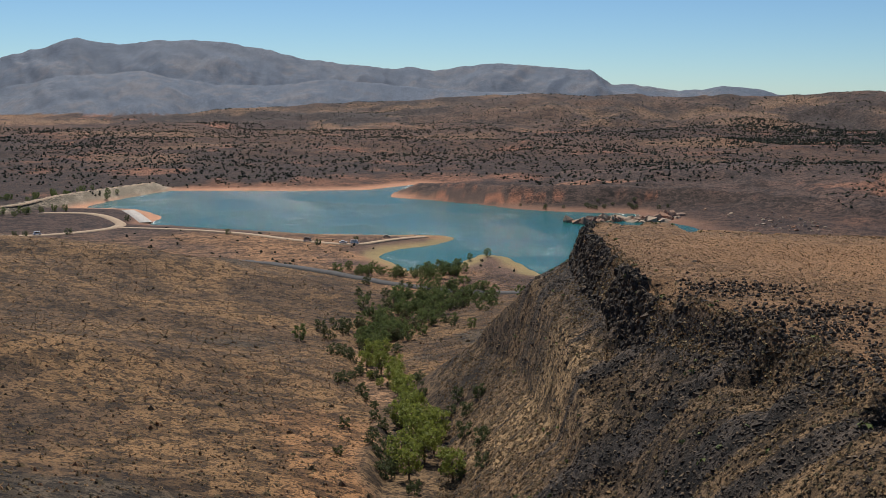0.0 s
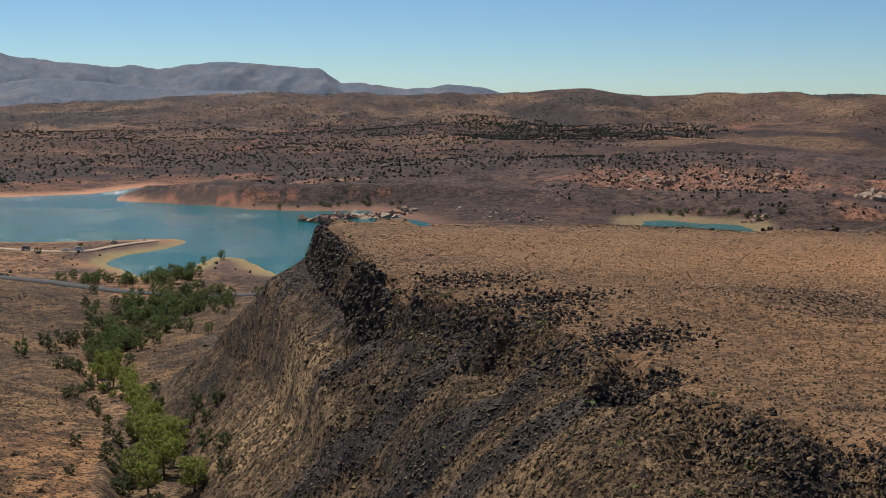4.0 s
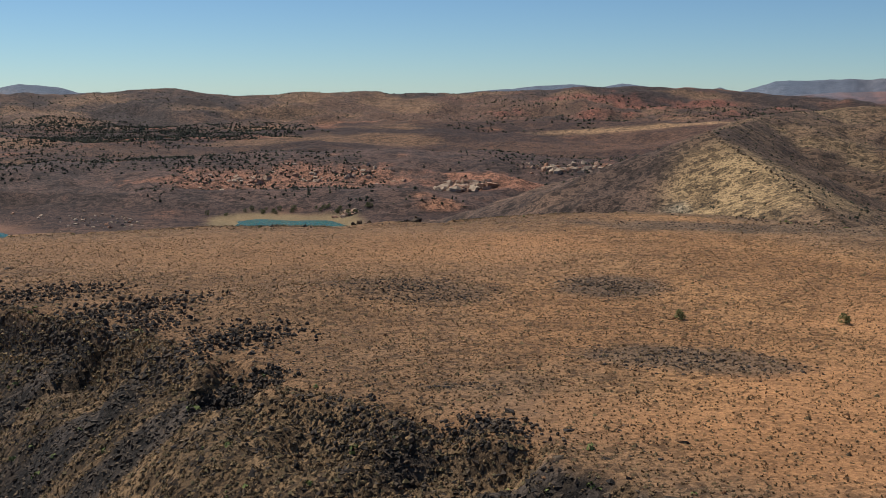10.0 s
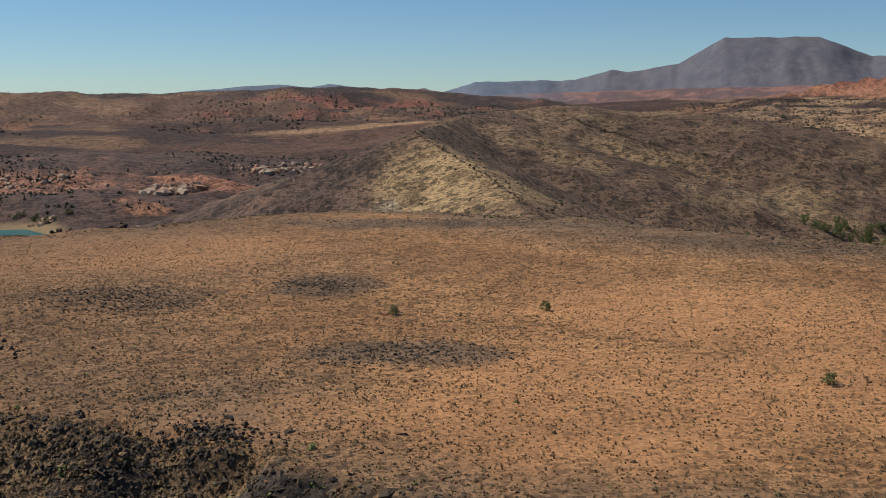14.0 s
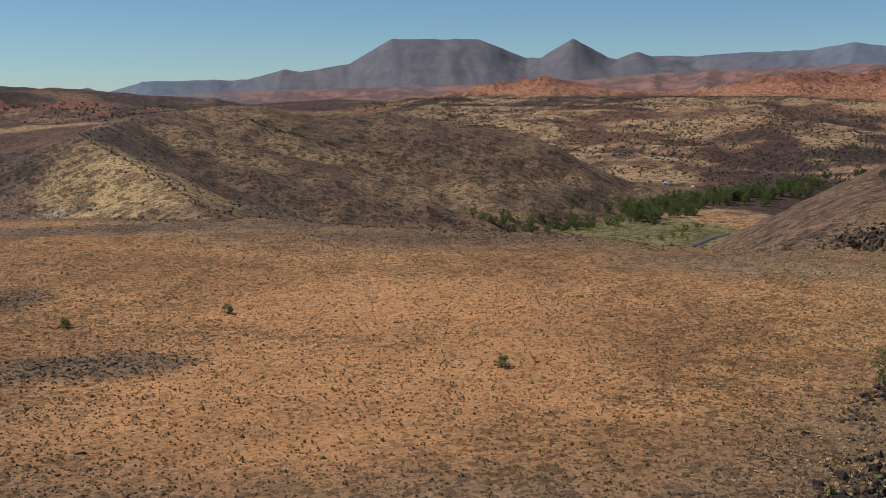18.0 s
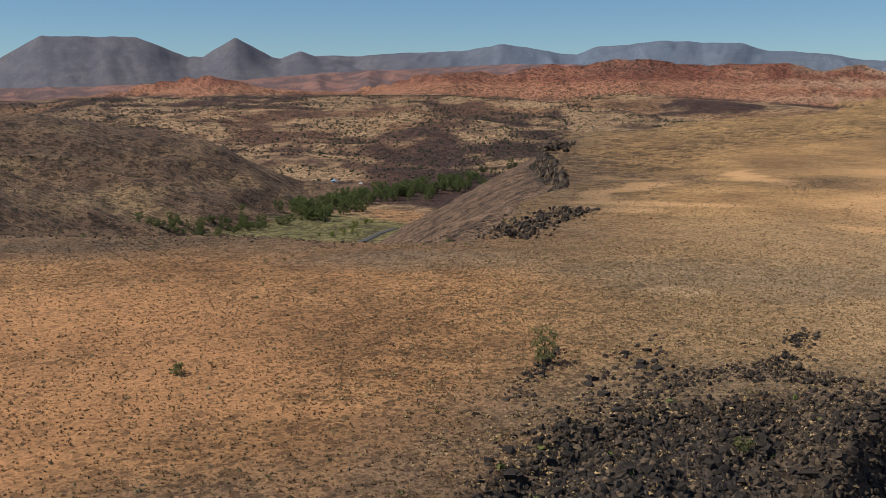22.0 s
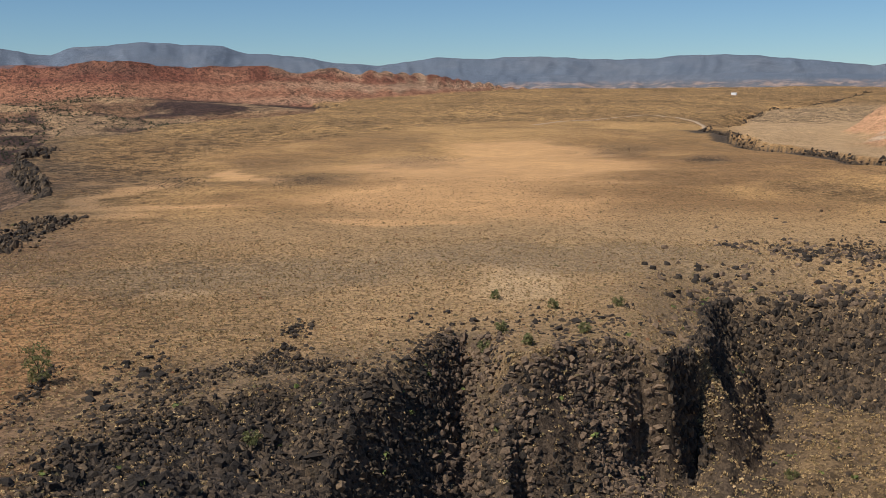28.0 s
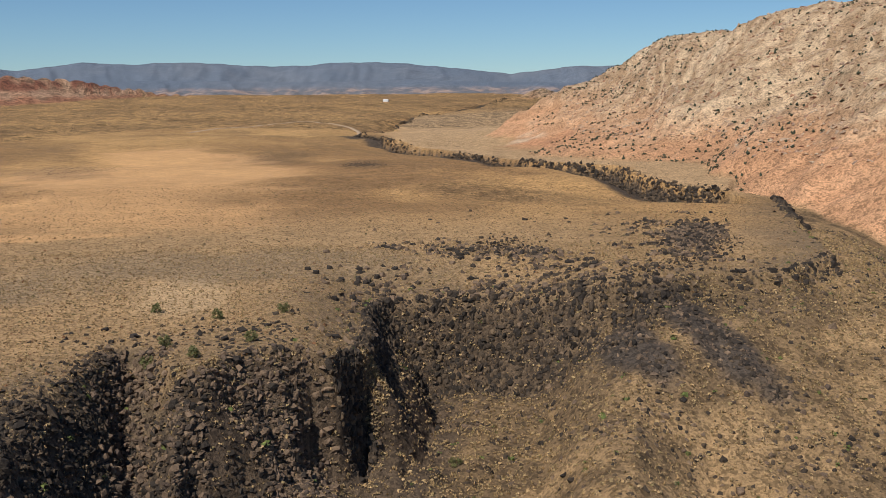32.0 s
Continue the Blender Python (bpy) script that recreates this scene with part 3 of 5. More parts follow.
    talus = mix(talus, mix(rgb(0.16, 0.105, 0.056), rgb(0.31, 0.20, 0.10), step(-0.3, 0.5, mid + 0.9 * fine)), step(110, 125, az) * 0.85)
    talus = mix(talus, rgb(0.045, 0.038, 0.034), step(0.12, 0.24, streak) * step(85, 45, md) * 0.85 * step(112, 105, az))
    black = np.zeros(x.shape)
    for p in SCREE:
        black = np.maximum(black, spot(x, y, *p, 0.5 * mid + 0.3 * fine))
    # black scree; under the eastern boulders the gaps' shade is painted in too
    talus = mix(talus, rgb(0.06, 0.048, 0.04), np.maximum(black, step(88, 94, az) * step(118, 114, az) * 0.75) * 0.9)
    talus = mix(talus, rgb(0.17, 0.105, 0.065), step(225, 260, r) * step(60, 75, az) * step(130, 110, az) * 0.9)
    # cliff faces: dark basalt, with shade on the steep drop painted in
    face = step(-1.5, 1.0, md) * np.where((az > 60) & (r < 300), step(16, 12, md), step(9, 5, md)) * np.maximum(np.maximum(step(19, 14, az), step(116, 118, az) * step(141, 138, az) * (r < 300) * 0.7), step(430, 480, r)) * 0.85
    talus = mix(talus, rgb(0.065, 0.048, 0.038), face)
    # mesa towards the sun: duller backlit look put into the soil colour
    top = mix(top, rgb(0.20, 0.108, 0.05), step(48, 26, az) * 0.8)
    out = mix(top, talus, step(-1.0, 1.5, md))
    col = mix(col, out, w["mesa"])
    col = mix(col, rgb(0.43, 0.285, 0.155), w["pocket"] * w["mesa"] * 0.85)
    # gorge: black basalt, with the shade on its wall put into the colour
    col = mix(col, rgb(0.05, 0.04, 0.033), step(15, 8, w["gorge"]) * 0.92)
    # cleft floor: shade of the deep notch put into the soil colour
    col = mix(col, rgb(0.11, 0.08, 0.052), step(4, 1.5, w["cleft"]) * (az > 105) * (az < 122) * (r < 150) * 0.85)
    col = np.clip(col * (1 + 0.10 * fine + 0.10 * mid)[..., None], 0.01, 0.9)
    shrubs = 1 - w["mesa"] * step(420, 260, r) * step(4, -2, md) * 0.28
    shrubs = shrubs * (1 - (0.35 * bare + 0.75 * bare2) * w["mesa"])
    shrubs = shrubs * (1 - 0.35 * w["far"]) * (1 - 0.35 * w["white"]) * (1 - 0.8 * step(30, 8, w["lake"]))
    return np.c_[col, shrubs]


def polar_sheet():
    """The ground as rings and spokes, worked out patch by patch."""
    az = np.unique(np.concatenate([np.arange(-26, 156, 0.13), np.arange(156, 334, 3.0)]))
    rr = [18.0]
    while rr[-1] < 4960:
        rr.append(rr[-1] * (1.05 if rr[-1] < 62 else 1.0075 if rr[-1] < 420 else 1.0115 if rr[-1] < 3300 else 1.0065))
    rr = np.array(rr)
    n, m = len(az), len(rr)
    keys = ("z", "mesa", "md", "lake", "left", "gd", "white", "dark", "pyramid", "red", "rocky")
    GRID.update({k: np.zeros((m, n)) for k in keys}, azs=az, rs=rr)
    col = np.zeros((m, n, 4))
    for i in range(0, m, 48):
        for j in range(0, n, 130):
            a, r = np.meshgrid(np.radians(az[j:j + 130]), rr[i:i + 48])
            x, y = (r * np.sin(a)).ravel(), (r * np.cos(a)).ravel()
            w = {}
            w["z"], got = terrain(x, y)
            w.update(got)
            at = (slice(i, i + 48), slice(j, j + 130))
            col[at] = soil(x, y, w["z"], w).reshape(*r.shape, 4)
            for k in keys:
                GRID[k][at] = w[k].reshape(r.shape)
    a, r = np.meshgrid(np.radians(az), rr)
    i = np.arange((m - 1) * n).reshape(m - 1, n)
    j = np.roll(i, -1, 1)
    quads = np.stack([i, i + n, j + n, j], -1).reshape(-1, 4)
    verts = np.stack([r * np.sin(a), r * np.cos(a), GRID["z"]], -1).reshape(-1, 3)
    return mesh_from("ground", verts, quads, True, col.reshape(-1, 4))


# ---- materials ----
def material(name, rough=0.9, metal=0.0):
    m = bpy.data.materials.new(name)
    m.use_nodes = True
    b = m.node_tree.nodes["Principled BSDF"]
    b.inputs["Roughness"].default_value = rough
    b.inputs["Metallic"].default_value = metal
    b.inputs["Specular IOR Level"].default_value = 0.25
    return m, m.node_tree, b


def node(nt, kind, **inputs):
    n = nt.nodes.new(kind)
    for key, value in inputs.items():
        n.inputs[key.replace("_", " ")].default_value = value
    return n


def times(nt, a, b):
    m = nt.nodes.new("ShaderNodeMath")
    m.operation = "MULTIPLY"
    nt.links.new(a, m.inputs[0])
    nt.links.new(b, m.inputs[1])
    return m.outputs[0]


def speckle(nt, pos, scale, lo, hi, dark, light=1.0):
    """Scattered dark tufts: voronoi cells of random size and depth."""
    vo = node(nt, "ShaderNodeTexVoronoi", Scale=scale)
    nt.links.new(pos, vo.inputs["Vector"])
    sep = nt.nodes.new("ShaderNodeSeparateColor")
    nt.links.new(vo.outputs["Color"], sep.inputs[0])
    size = node(nt, "ShaderNodeMapRange", From_Min=0.25, From_Max=1.0, To_Min=0.0, To_Max=hi)
    nt.links.new(sep.outputs[0], size.inputs["Value"])
    rg = node(nt, "ShaderNodeMapRange", To_Min=dark, To_Max=light)
    rg.inputs["From Min"].default_value = lo
    nt.links.new(vo.outputs["Distance"], rg.inputs["Value"])
    nt.links.new(size.outputs[0], rg.inputs["From Max"])
    return rg.outputs[0]


def grain(nt, pos, scale, lo, hi, detail=6.0, rough=0.7):
    n = node(nt, "ShaderNodeTexNoise", Scale=scale, Detail=detail, Roughness=rough)
    nt.links.new(pos, n.inputs["Vector"])
    r = node(nt, "ShaderNodeMapRange", From_Min=0.32, From_Max=0.68, To_Min=lo, To_Max=hi)
    nt.links.new(n.outputs["Fac"], r.inputs["Value"])
    return r.outputs[0]


def ground_material():
    m, nt, b = material("desert_soil", 0.95)
    at = nt.nodes.new("ShaderNodeAttribute")
    at.attribute_name = "soil"
    geo = nt.nodes.new("ShaderNodeNewGeometry")
    pos = geo.outputs["Position"]
    fine = grain(nt, pos, 1.9, 0.66, 1.34)
    wide = grain(nt, pos, 0.11, 0.88, 1.12, 8.0)
    small = times(nt, speckle(nt, pos, 1.3, 0.0, 0.46, 0.32), speckle(nt, pos, 3.1, 0.0, 0.5, 0.5))
    dots = times(nt, speckle(nt, pos, 0.36, 0.02, 0.36, 0.45), speckle(nt, pos, 0.14, 0.02, 0.3, 0.6))
    both = times(nt, fine, wide)
    cover = at.outputs["Alpha"]
    some = node(nt, "ShaderNodeMapRange", To_Min=1.0)
    nt.links.new(times(nt, times(nt, cover, cover), cover), some.inputs["Value"])
    nt.links.new(dots, some.inputs["To Max"])
    tiny = node(nt, "ShaderNodeMapRange", To_Min=1.0)
    nt.links.new(cover, tiny.inputs["Value"])
    nt.links.new(small, tiny.inputs["To Max"])
    gain = node(nt, "ShaderNodeMapRange", To_Min=0.0, To_Max=1.36)
    nt.links.new(times(nt, times(nt, both, tiny.outputs[0]), some.outputs[0]), gain.inputs["Value"])
    gain.clamp = False
    vm = nt.nodes.new("ShaderNodeVectorMath")
    vm.operation = "SCALE"
    nt.links.new(at.outputs["Color"], vm.inputs[0])
    nt.links.new(gain.outputs[0], vm.inputs["Scale"])
    nt.links.new(vm.outputs[0], b.inputs["Base Color"])
    bump = node(nt, "ShaderNodeBump", Strength=0.6, Distance=0.5)
    nt.links.new(both, bump.inputs["Height"])
    nt.links.new(bump.outputs[0], b.inputs["Normal"])
    return m


def water_material():
    m, nt, b = material("lake_water", 0.14)
    b.inputs["Base Color"].default_value = (0.011, 0.125, 0.117, 1)
    b.inputs["IOR"].default_value = 1.33
    b.inputs["Specular IOR Level"].default_value = 0.42
    geo = nt.nodes.new("ShaderNodeNewGeometry")
    n1 = node(nt, "ShaderNodeTexNoise", Scale=0.55, Detail=3.0, Roughness=0.6)
    n2 = node(nt, "ShaderNodeTexNoise", Scale=0.016, Detail=4.0, Roughness=0.6)
    for n in (n1, n2):
        nt.links.new(geo.outputs["Position"], n.inputs["Vector"])
    rg = node(nt, "ShaderNodeMapRange", From_Min=0.46, From_Max=0.62, To_Min=0.4, To_Max=1.0)
    nt.links.new(n2.outputs["Fac"], rg.inputs["Value"])
    bump = node(nt, "ShaderNodeBump", Distance=2.0)
    nt.links.new(rg.outputs[0], bump.inputs["Strength"])
    nt.links.new(n1.outputs["Fac"], bump.inputs["Height"])
    nt.links.new(bump.outputs[0], b.inputs["Normal"])
    return m


SOIL, WATER = ground_material(), water_material()

ground = new("ground", polar_sheet())
ground.data.materials.append(SOIL)
tagged(ground, "brown and orange desert ground with mesa, slopes and distant ranges", "ground", kind="structure")


def water_sheet(name, ring, grow, label):
    bm = bmesh.new()
    cx, cy = sum(p[0] for p in ring) / len(ring), sum(p[1] for p in ring) / len(ring)
    xs, ys = [p[0] for p in ring], [p[1] for p in ring]
    box = [(min(xs) - grow, min(ys) - grow), (max(xs) + grow, min(ys) - grow), (max(xs) + grow, max(ys) + grow), (min(xs) - grow, max(ys) + grow)]
    bm.faces.new([bm.verts.new((px, py, LAKE_Z)) for px, py in box])
    me = bpy.data.meshes.new(name)
    bm.to_mesh(me)
    ob = new(name, me)
    me.materials.append(WATER)
    return tagged(ob, label, "water", kind="structure")


water_sheet("water_1", LAKE, 12, "teal reservoir water rippled by wind below the mesa")
water_sheet("water_2", POND, 12, "small teal arm of the reservoir behind the mesa")


# ---- scattered pieces ----
rng = np.random.default_rng(7)


def ico():
    p = (1 + 5 ** 0.5) / 2
    v = np.array([(-1, p, 0), (1, p, 0), (-1, -p, 0), (1, -p, 0), (0, -1, p), (0, 1, p), (0, -1, -p), (0, 1, -p),
                  (p, 0, -1), (p, 0, 1), (-p, 0, -1), (-p, 0, 1)], float)
    f = np.array([(0, 11, 5), (0, 5, 1), (0, 1, 7), (0, 7, 10), (0, 10, 11), (1, 5, 9), (5, 11, 4), (11, 10, 2), (10, 7, 6), (7, 1, 8),
                  (3, 9, 4), (3, 4, 2), (3, 2, 6), (3, 6, 8), (3, 8, 9), (4, 9, 5), (2, 4, 11), (6, 2, 10), (8, 6, 7), (9, 8, 1)])
    return v / np.linalg.norm(v[0]), f


ICO_V, ICO_F = ico()


def lump_shape(seed, jag=0.35):
    g = np.random.default_rng(seed)
    return ICO_V * (1 + jag * (g.random((len(ICO_V), 1)) - 0.5) * 2), ICO_F


def rock_shape(seed, jag=0.3):
    """An angular block: a box with uneven corners, one of them knocked off."""
    g = np.random.default_rng(seed)
    v = np.array([(a, b, c) for a in (-1, 1) for b in (-1, 1) for c in (-1, 1)], float) * (0.8, 0.7, 0.75)
    v = v * (1 + jag * (g.random((8, 3)) - 0.65)) + (g.random((8, 3)) - 0.5) * 0.35
    f = [(0, 1, 3), (0, 3, 2), (4, 6, 7), (4, 7, 5), (0, 4, 5), (0, 5, 1), (2, 3, 7), (2, 7, 6), (0, 2, 6), (0, 6, 4)]
    v = np.concatenate([v, v[7:8] * 0.9])
    f += [(1, 5, 8), (5, 7, 8), (7, 3, 8), (3, 1, 8)]
    return v, np.array(f)


def tuft_shape(seed, blades=7, lean=0.7):
    """A clump of narrow blades fanning from one foot."""
    g = np.random.default_rng(seed)
    vs, fs = [], []
    for i in range(blades):
        a = 6.283 * (i + g.random() * 0.7) / blades
        out, up = lean * (0.5 + 0.6 * g.random()), 0.55 + 0.5 * g.random()
        side = np.array([-math.sin(a), math.cos(a), 0]) * 0.26
        foot = np.array([math.cos(a), math.sin(a), 0]) * 0.12
        tip = np.array([math.cos(a) * out, math.sin(a) * out, up])
        k = len(vs)
        vs += [foot - side, foot + side, tip]
        fs.append((k, k + 1, k + 2))
    return np.array(vs), np.array(fs)


def bush_shape(seed, leaves=11):
    """A low rounded shrub of small tilted leaf clumps."""
    g = np.random.default_rng(seed)
    vs, fs = [], []
    for i in range(leaves):
        d = g.normal(size=3)
        d[2] = abs(d[2]) * 0.9
        d /= np.linalg.norm(d)
        c = d * (0.45 + 0.45 * g.random())
        u = np.cross(d, g.normal(size=3))
        u /= np.linalg.norm(u)
        v = np.cross(d, u) + 0.5 * d * (g.random() - 0.3)
        s = 0.28 + 0.22 * g.random()
        k = len(vs)
        vs += [c - u * s, c + u * s, c + v * s * 1.6]
        fs.append((k, k + 1, k + 2))
    return np.array(vs) * (1, 1, 0.85), np.array(fs)


def mound_shape(seed):
    """A low round shrub: an uneven dome with twigs standing out of it."""
    g = np.random.default_rng(seed)
    vs = [(math.cos(a) * q, math.sin(a) * q, -0.05) for a, q in ((1.257 * i + 0.4 * g.random(), 0.75 + 0.5 * g.random()) for i in range(5))]
    vs.append((0.3 * (g.random() - 0.5), 0.3 * (g.random() - 0.5), 0.75 + 0.3 * g.random()))
    fs = [(i, (i + 1) % 5, 5) for i in range(5)]
    for i in range(3):
        a = 6.283 * g.random()
        c, d = np.array([math.cos(a), math.sin(a), 0]), np.array([-math.sin(a), math.cos(a), 0])
        k = len(vs)
        vs += [c * 0.3 - d * 0.3 + (0, 0, 0.3), c * 0.3 + d * 0.3 + (0, 0, 0.3), c * 1.05 + (0, 0, 0.75 + 0.4 * g.random())]
        fs.append((k, k + 1, k + 2))
    return np.array(vs), np.array(fs)


def chip_shape(seed):
    """A small angular stone of eight faces."""
    g = np.random.default_rng(seed)
    v = np.array([(1, 0, 0), (-1, 0, 0), (0, 1, 0), (0, -1, 0), (0, 0, 1), (0, 0, -0.8)]) * g.uniform(0.7, 1.4, (6, 1)) + g.uniform(-0.3, 0.3, (6, 3))
    return v, np.array([(0, 2, 4), (2, 1, 4), (1, 3, 4), (3, 0, 4), (2, 0, 5), (1, 2, 5), (3, 1, 5), (0, 3, 5)])


def strew(name, shapes, xyz, size, mat, stretch=(0.7, 1.3), tilt=0.3, squash=1.0):
    """One mesh of many pieces at the places xyz, turned and sized at random."""
    n = len(xyz)
    which = rng.integers(0, len(shapes), n)
    allv, allf, off = [], [], 0
    for k, (v, f) in enumerate(shapes):
        pick = np.where(which == k)[0]
        m = len(pick)
        if not m:
            continue
        a = rng.random(m) * 6.283
        t1, t2 = (rng.random(m) - 0.5) * 2 * tilt, (rng.random(m) - 0.5) * 2 * tilt
        s = size[pick][:, None] * rng.uniform(stretch[0], stretch[1], (m, 3))
        s[:, 2] *= squash
        p = v[None] * s[:, None, :]
        y, z = p[..., 1] * np.cos(t1)[:, None] - p[..., 2] * np.sin(t1)[:, None], p[..., 1] * np.sin(t1)[:, None] + p[..., 2] * np.cos(t1)[:, None]
        x, z = p[..., 0] * np.cos(t2)[:, None] + z * np.sin(t2)[:, None], z * np.cos(t2)[:, None] - p[..., 0] * np.sin(t2)[:, None]
        x, y = x * np.cos(a)[:, None] - y * np.sin(a)[:, None], x * np.sin(a)[:, None] + y * np.cos(a)[:, None]
        q = np.stack([x, y, z], -1) + xyz[pick][:, None, :]
        allv.append(q.reshape(-1, 3))
        allf.append((f[None] + (np.arange(m) * len(v))[:, None, None] + off).reshape(-1, 3))
        off += m * len(v)
    me = mesh_from(name, np.concatenate(allv), np.concatenate(allf))
    me.materials.append(mat)
    return me


def polar_points(n, az0, az1, r0, r1, even=2.0):
    """Places spread over a sector of the plan, evenly with even=2, denser inwards below that."""
    az = np.radians(rng.uniform(az0, az1, n))
    r = rng.uniform(r0 ** even, r1 ** even, n) ** (1 / even)
    return r * np.sin(az), r * np.cos(az)


def piece_material(name, colors, rough=0.9, bump=0.0, scale=2.0):
    """A colour that varies from piece to piece and within each by grain."""
    m, nt, b = material(name, rough)
    geo = nt.nodes.new("ShaderNodeNewGeometry")
    ramp = nt.nodes.new("ShaderNodeValToRGB")
    el = ramp.color_ramp.elements
    while len(el) < len(colors):
        el.new(0.5)
    for i, c in enumerate(colors):
        el[i].position = i / (len(colors) - 1)
        el[i].color = (*c, 1)
    nt.links.new(geo.outputs["Random Per Island"], ramp.inputs[0])
    g = grain(nt, geo.outputs["Position"], scale, 0.6, 1.4)
    vm = nt.nodes.new("ShaderNodeVectorMath")
    vm.operation = "SCALE"
    nt.links.new(ramp.outputs[0], vm.inputs[0])
    nt.links.new(g, vm.inputs["Scale"])
    nt.links.new(vm.outputs[0], b.inputs["Base Color"])
    if bump:
        bp = node(nt, "ShaderNodeBump", Strength=bump, Distance=0.3)
        nt.links.new(g, bp.inputs["Height"])
        nt.links.new(bp.outputs[0], b.inputs["Normal"])
    return m


BASALT = piece_material("basalt", [(0.022, 0.018, 0.015), (0.056, 0.042, 0.031), (0.10, 0.07, 0.045), (0.034, 0.027, 0.022), (0.074, 0.053, 0.037), (0.19, 0.13, 0.078)], 0.85, 0.6, 1.5)
BROWN_BASALT = piece_material("brown_basalt", [(0.18, 0.122, 0.081), (0.09, 0.065, 0.05), (0.22, 0.148, 0.095), (0.13, 0.09, 0.063), (0.28, 0.19, 0.12)], 0.85, 0.9, 0.9)
BROWN_ROCK = piece_material("brown_rock", [(0.10, 0.068, 0.045), (0.15, 0.10, 0.062), (0.075, 0.054, 0.04), (0.22, 0.155, 0.09)], 0.9, 0.5, 1.0)
SANDSTONE = piece_material("sandstone", [(0.36, 0.26, 0.18), (0.45, 0.34, 0.24), (0.33, 0.17, 0.10), (0.28, 0.2, 0.15)], 0.9, 0.5, 1.0)
TUFT = piece_material("dry_grass", [(0.30, 0.18, 0.08), (0.38, 0.25, 0.12), (0.23, 0.135, 0.066), (0.16, 0.105, 0.058), (0.34, 0.205, 0.092)], 0.9)
SHRUB = piece_material("desert_shrub", [(0.12, 0.085, 0.044), (0.19, 0.13, 0.064), (0.145, 0.115, 0.055), (0.26, 0.16, 0.075), (0.20, 0.095, 0.046), (0.09, 0.066, 0.037)], 0.9)
GREEN_SHRUB = piece_material("green_shrub", [(0.10, 0.13, 0.035), (0.16, 0.18, 0.05), (0.08, 0.10, 0.035)], 0.8)
BRUSH = piece_material("dry_brush", [(0.44, 0.295, 0.145), (0.13, 0.09, 0.052), (0.52, 0.36, 0.19), (0.23, 0.175, 0.08), (0.46, 0.31, 0.15), (0.36, 0.23, 0.11)], 0.9)
GULLY_BRUSH = piece_material("gully_brush", [(0.20, 0.125, 0.06), (0.10, 0.07, 0.04), (0.26, 0.16, 0.075), (0.13, 0.10, 0.048), (0.17, 0.105, 0.052)], 0.9)
JUNIPER = piece_material("juniper_leaf", [(0.034, 0.042, 0.027), (0.05, 0.058, 0.036), (0.068, 0.066, 0.04)], 0.9)

ROCKS = [rock_shape(i, 0.45) for i in range(3)] + [lump_shape(30 + i, 0.34) for i in range(7)]
TUFTS = [tuft_shape(20 + i, 5) for i in range(6)]
BUSHES = [bush_shape(40 + i) for i in range(6)]
SMALL = [bush_shape(50 + i, 7) for i in range(6)]
MOUNDS = [mound_shape(60 + i) for i in range(8)]
CHIPS = [chip_shape(300 + i) for i in range(8)]


def stuff(name, me, label, category):
    return tagged(new(name, me), label, category, kind="stuff")


# dry grass and low shrubs on the mesa
x, y = polar_points(46000, 2, 157, 74, 320, 1.4)
p, w = on_ground(x, y, 0.03)
keep = (w["mesa"] > 0.5) & (w["md"] < 3) & (rng.random(len(x)) > 1.1 * w["rocky"])
stuff("dry_grass", strew("dry_grass", TUFTS, p[keep], rng.uniform(0.14, 0.36, keep.sum()), TUFT, (0.8, 1.3), 0.2, 0.75), "straw-coloured dry grass tufts over the mesa top", "grass")
x, y = polar_points(104000, 2, 157, 76, 390, 1.4)
p, w = on_ground(x, y, 0.02)
bare = np.zeros(len(x))
for q in BARE:
    bare = np.maximum(bare, spot(x, y, *q))
thick = 0.7 + 0.45 * step(84, 96, w["az"]) + 0.5 * fbm(x, y, 30, 4, 81) + 0.4 * step(-60, -12, w["md"] + 14 * fbm(x, y, 20, 3, 80)) * (w["az"] < 52)
keep = (w["mesa"] > 0.5) & (w["md"] < 3) & (rng.random(len(x)) < thick * (1 - 0.6 * bare))
size = rng.uniform(0.08, 0.22, keep.sum()) * np.where(rng.random(keep.sum()) > 0.92, 1.9, 1.0)
stuff("low_shrubs", strew("low_shrubs", MOUNDS, p[keep], size, SHRUB, (0.8, 1.4), 0.15, 0.8), "small brown and olive desert shrubs dotted over the mesa", "shrub")
x, y = polar_points(62000, 80, 157, 84, 240, 1.2)
p, w = on_ground(x, y, 0.03)
keep = (w["mesa"] > 0.5) & (w["md"] < 6) & (rng.random(len(x)) < 0.75 * step(80, 92, w["az"]) + 0.5 * fbm(x, y, 14, 3, 98))
stuff("bunch_grass", strew("bunch_grass", TUFTS + BUSHES[3:5], p[keep], rng.uniform(0.14, 0.36, keep.sum()), BRUSH, (0.8, 1.4), 0.25, 0.85), "tan bunch grass and brush thick over the mesa shoulder", "grass")
x, y = polar_points(60000, 6, 88, 78, 250, 1.3)
p, w = on_ground(x, y, 0.03)
keep = (w["mesa"] > 0.5) & (w["md"] < 8) & (rng.random(len(x)) < 0.45 + 0.5 * w["rocky"] + 0.5 * fbm(x, y, 14, 3, 98))
stuff("mesa_brush", strew("mesa_brush", TUFTS + BUSHES[3:4], p[keep], rng.uniform(0.12, 0.32, keep.sum()), GULLY_BRUSH, (0.8, 1.4), 0.25, 0.8), "ochre and brown brush tufts over the orange mesa", "shrub")
# shrubs on the hill across the gully
x, y = polar_points(30000, -25, 8, 130, 640, 1.4)
p, w = on_ground(x, y, 0.05)
